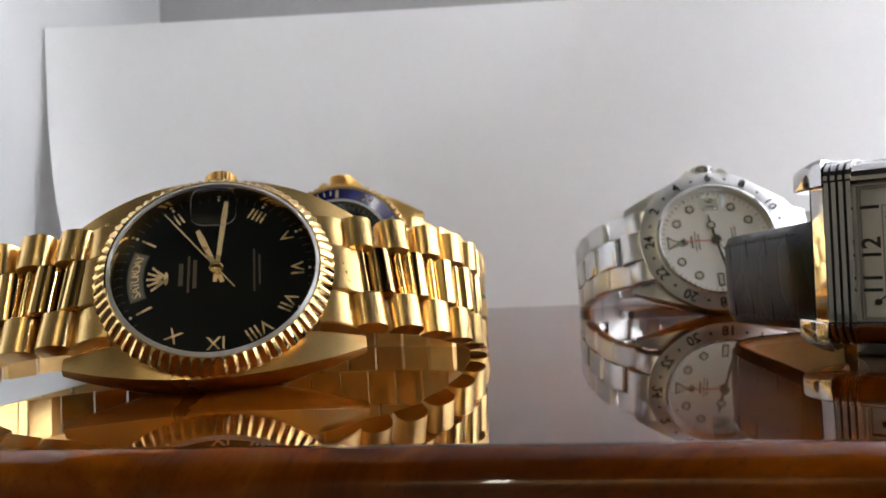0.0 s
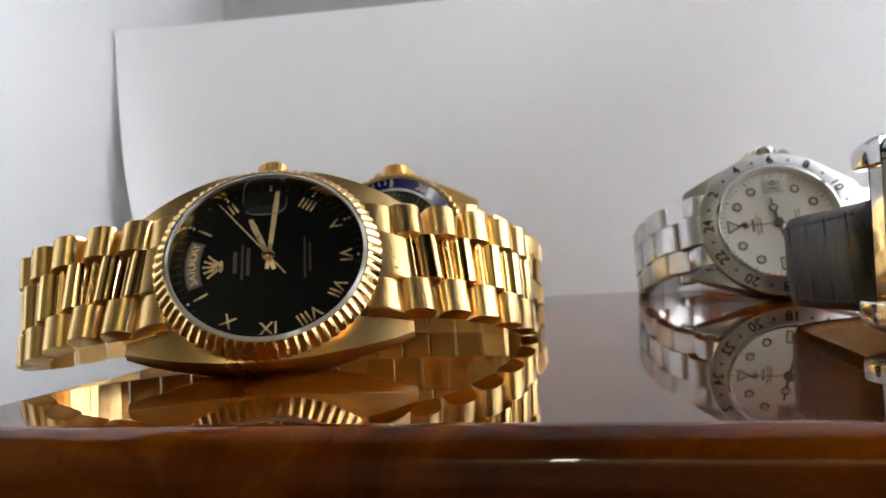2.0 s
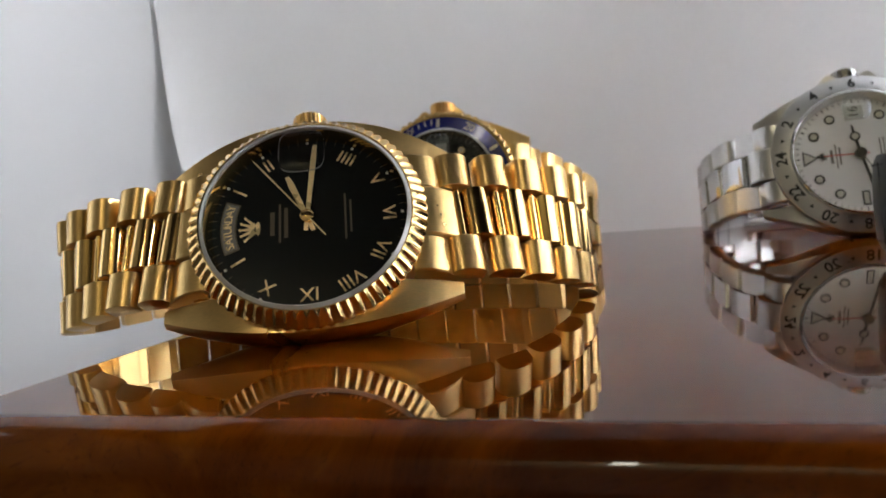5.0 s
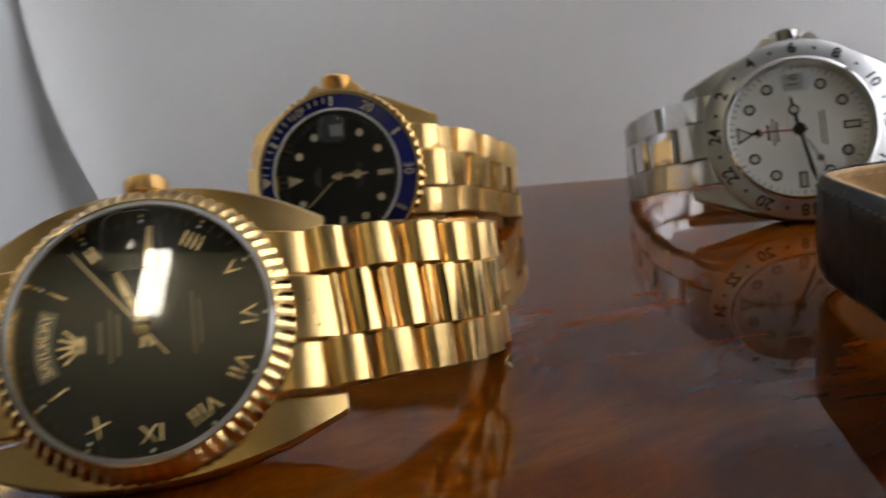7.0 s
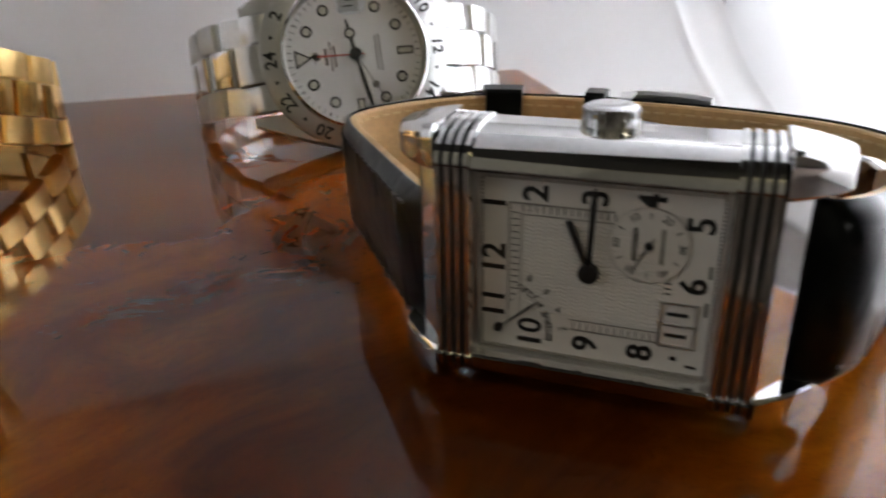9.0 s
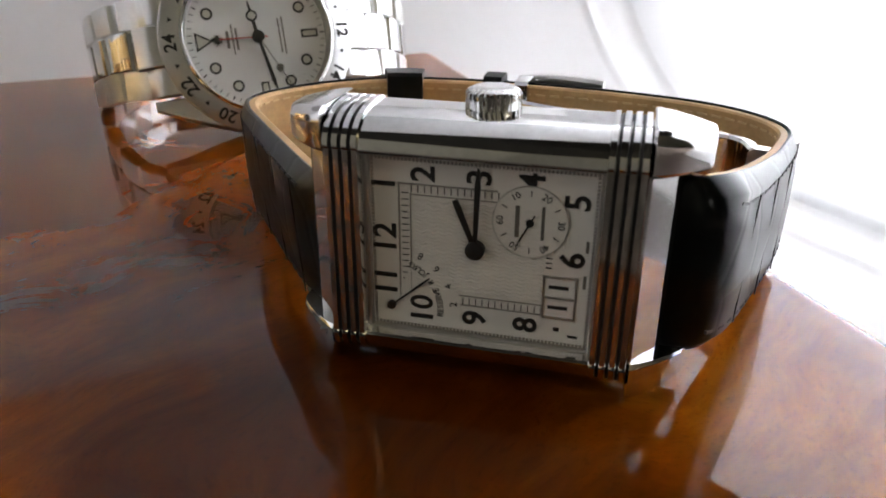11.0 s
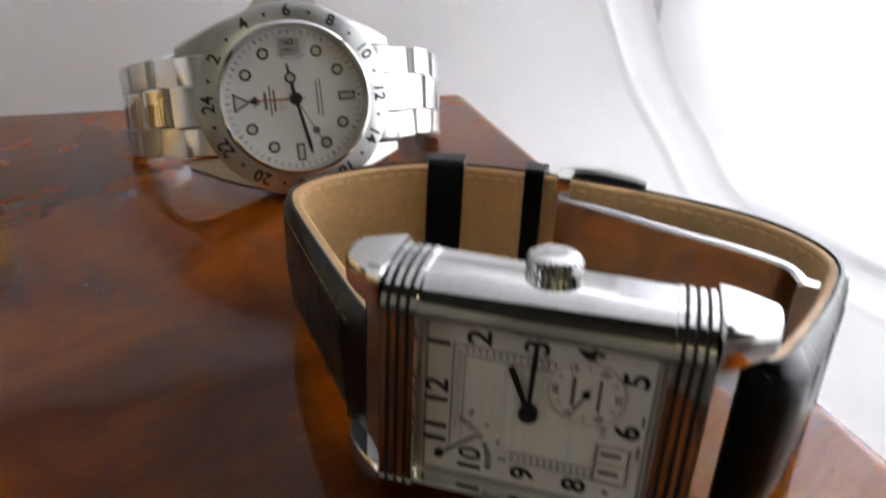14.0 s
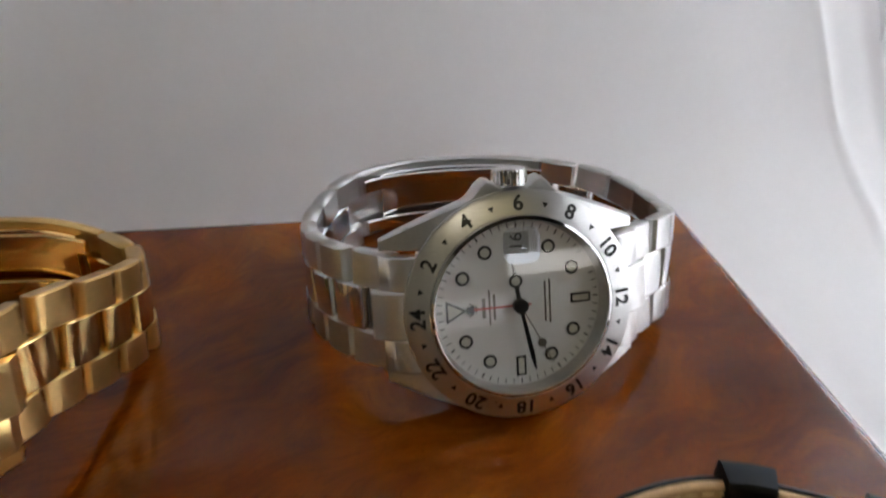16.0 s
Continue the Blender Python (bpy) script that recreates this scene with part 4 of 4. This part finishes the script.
        part("numeral", lettering(body, 0.95, 0.03), black_print, seconds, m=turned(4.8 + x, 3.8 + y, 0.77, hand_turn(i)))
    for i in (1, 3, 5, 7, 9, 11):
        x, y = clock(i, 2.9)
        part("seconds_mark", slab(-0.05, 0.05, -0.3, 0.3, 0.74, 0.78), black_print, seconds, m=turned(4.8 + x, 3.8 + y, 0, hand_turn(i)))
    bars(base, f, [(3.55, 3.8, 3.2, 0.42), (6.0, 3.8, 3.4, 0.3)], 0.74, grey_print)
    part("seconds_hand", pointer(2.6, 0.9, 0.1, 0.05, 0.9, 0.1), black_print, seconds, m=turned(4.8, 3.8, 0, hand_turn(9.9)))
    part("seconds_boss", disc(0.38, 0.8, 1.05, 20, 4.8, 3.8), black_print, seconds)
    fan = [(-9.1, -6.8)] + [(-9.1 + 7.3 * math.cos(radians(a)), -6.8 + 7.3 * math.sin(radians(a))) for a in range(-6, 70, 4)]
    reserve = part("reserve_dial", prism(fan, 0.6, 0.7), silver_dial, base, m=f)
    for body, r, a, size in (("8", 6.6, 62, 1.1), ("6", 6.6, 44, 1.1), ("4", 6.6, 25, 1.1), ("2", 6.6, 7, 1.1)):
        part("numeral", lettering(body, size, 0.03), black_print, reserve, m=turned(-9.1 + r * math.cos(radians(a)), -6.8 + r * math.sin(radians(a)), 0.74, a + 90))
    for i, ch in enumerate("RESERVE 8 JOURS"):
        a = -6 + i * 5.2
        if ch != " ":
            part("letter", lettering(ch, 0.92, 0.03), black_print, reserve, m=turned(-9.1 + 5.2 * math.cos(radians(a)), -6.8 + 5.2 * math.sin(radians(a)), 0.74, a + 90))
    part("reserve_hand", pointer(5.4, 0.6, 0.12, 0.06, 0.95, 0.12), black_print, base, m=f @ turned(-9.1, -6.8, 0, -49))
    part("reserve_boss", disc(0.45, 0.7, 1.1, 20, -9.1, -6.8), black_print, base, m=f)
    date = bmesh.new()
    for a in ((6.3, 6.55, -6.2, -1.5), (9.45, 9.7, -6.2, -1.5), (6.3, 9.7, -1.75, -1.5), (6.3, 9.7, -6.2, -5.95), (6.3, 9.7, -3.95, -3.7)):
        slab(*a, 0.6, 0.85, 0.04, 1, date)
    part("date_frame", date, steel_satin, base, m=f)
    for y in (-2.75, -4.95):
        part("date_disc", slab(6.5, 9.5, y - 1.1, y + 1.1, 0.58, 0.63), silver_dial, base, m=f)
        part("numeral", lettering("1", 2.7, 0.03, 0.02), black_print, base, m=f @ turned(8.0, y, 0.66, 90))
    bars(base, f, [(10.3, 1.8, 1.2, 0.3), (10.3, -1.9, 1.4, 0.3)], 0.6, grey_print)
    part("minute_hand", pointer(8.4, 0.5, 0.3, 0.12, 1.3, 0.15), black_print, base, m=f @ turned(-0.4, 0.5, 0, hand_turn(3.05)))
    part("hour_hand", pointer(5.4, 0.5, 0.34, 0.3, 1.05, 0.15), black_print, base, m=f @ turned(-0.4, 0.5, 0, hand_turn(2.25)))
    part("hand_boss", lathe([(0, 0.7), (0.95, 0.7), (0.95, 1.45), (0.6, 1.6), (0, 1.6)], 32), black_print, base, m=f @ turned(-0.4, 0.5))
    glass = part("crystal", slab(-11.1, 11.1, -9.3, 9.3, 1.62, 1.75), crystal_glass, base, m=f, label="clear flat rectangular crystal")
    glass.visible_shadow = False
    # strap, standing on its edge
    c = m.translation
    plan = [(56.6, 112.8), (56.8, 120), (57.1, 130), (57.5, 141), (58.0, 150), (60.0, 156.0), (65.5, 159.8), (74, 161.4), (83, 160.4), (91, 156), (100, 148.5), (111, 136), (118.5, 123.5), (120, 114), (117.3, 106.8), (110, 101.5), (99, 95.3), (91, 91.2), (86.3, 89.3), (83.6, 89.9), (82.6, 92.0)]
    path = Loop([(x - c.x, y - c.y, 9.5 + 2.8 * abs(2 * i / (len(plan) - 1) - 1) ** 1.5 + 2.6 * min(1.0, max(0.0, (i - len(plan) + 6) / 3))) for i, (x, y) in enumerate(plan)], [(-0.32 * lean, 0.1 * lean, 1) for lean in (0.1, 0.15, 0.15, 0.15, 0.1, 0.05) + (0.0,) * (len(plan) - 6)])

    def outer(fr):
        k = abs(2 * fr - 1)
        half, thick = 8.6 - 0.5 * k + 1.0 * min(1.0, max(0.0, fr - 0.84) / 0.1), 1.2 + 1.5 * k**2 * (1 if k < 0.93 else max(0.25, 1 - (k - 0.93) * 11))
        return [(0.05, -half), (0.35, -half - 0.15), (0.7, -half), (thick * 0.85, -half + 1.6), (thick, -half * 0.45), (thick * 1.03, 0), (thick, half * 0.45), (thick * 0.85, half - 1.6), (0.7, half), (0.35, half + 0.15), (0.05, half)]

    strap = part("strap", ribbon(path, 0, path.length, 120, outer), croc, base, label="glossy black crocodile strap")

    def lining(fr):
        half = 8.45 - 0.5 * abs(2 * fr - 1) + 1.0 * min(1.0, max(0.0, fr - 0.84) / 0.1)
        return [(-1.1, -half + 0.3), (-0.8, -half), (0.05, -half), (0.05, half), (-0.8, half), (-1.1, half - 0.3)]

    part("lining", ribbon(path, 0.5, path.length - 0.5, 100, lining), tan_leather, strap, label="tan leather lining")
    sew = bmesh.new()
    for across in (-7.1, 7.1):
        dashes(sew, path, 4, path.length - 4, -1.12, across, 1.5, 2.4, 0.28)
    tagged(part("lining_stitching", sew, thread_pale, strap), kind="stuff")
    sew = bmesh.new()
    for across in (-7.1, 7.1):
        dashes(sew, path, 5, path.length - 5, lambda q: 0.84 * (1.2 + 1.5 * (2 * q / path.length - 1) ** 2), across * 0.93, 1.5, 2.4, 0.32)
    tagged(part("stitching", sew, thread_dark, strap), kind="stuff")
    seams = bmesh.new()
    for s in np.arange(6, path.length - 4, 9.5):
        place, along, out, wide = path.axes_at(s)
        k = abs(2 * s / path.length - 1)
        mm = Matrix((along, out, wide)).transposed().to_4x4()
        mm.translation = place + out * (1.2 + 1.5 * k**2) * 0.99
        bmesh.ops.create_cube(seams, size=1, matrix=mm @ Matrix.Diagonal((0.2, 0.12, 14.0, 1)))
    tagged(part("scale_seams", seams, black_edge, strap), kind="stuff")
    for s, w in ((0.400, 6.4), (0.486, 3.2)):
        s = s * path.length
        part("keeper", ribbon(path, s - w / 2, s + w / 2, 6, lambda fr: strip(-2.1, 2.6, 9.7, 0.5)), black_edge, base, label="black leather strap keeper")
    s0, s1 = 0.512 * path.length, 0.80 * path.length
    part("clasp_blade", ribbon(path, s0, s1, 30, lambda fr: strip(-4.1 - 5.0 * math.sin(fr * math.pi) ** 0.9, -2.2 - 5.0 * math.sin(fr * math.pi) ** 0.9, 6.8, 0.4)), steel_polish, base, label="polished steel folding clasp blade")
    part("clasp_cover", ribbon(path, s0 - 1, s0 + 13, 14, lambda fr: strip(1.4 + 1.5 * math.sin(fr * math.pi), 2.8 + 2.4 * math.sin(fr * math.pi), 9.4, 0.5)), steel_satin, base)
    part("clasp_pin", ribbon(path, s1 - 1.2, s1 + 1.2, 4, lambda fr: strip(-4.0, -1.0, 6.9, 0.6)), steel_satin, base)
    part("clasp_end", ribbon(path, s0 - 0.6, s0 + 1.6, 4, lambda fr: [(-2.8, 5.6), (2.4, 5.6), (2.7, 8.9), (2.2, 9.4), (-2.4, 9.4), (-2.9, 8.9)]), steel_polish, base)


dress_watch()
diver_watch()
travel_watch()
reversible_watch()
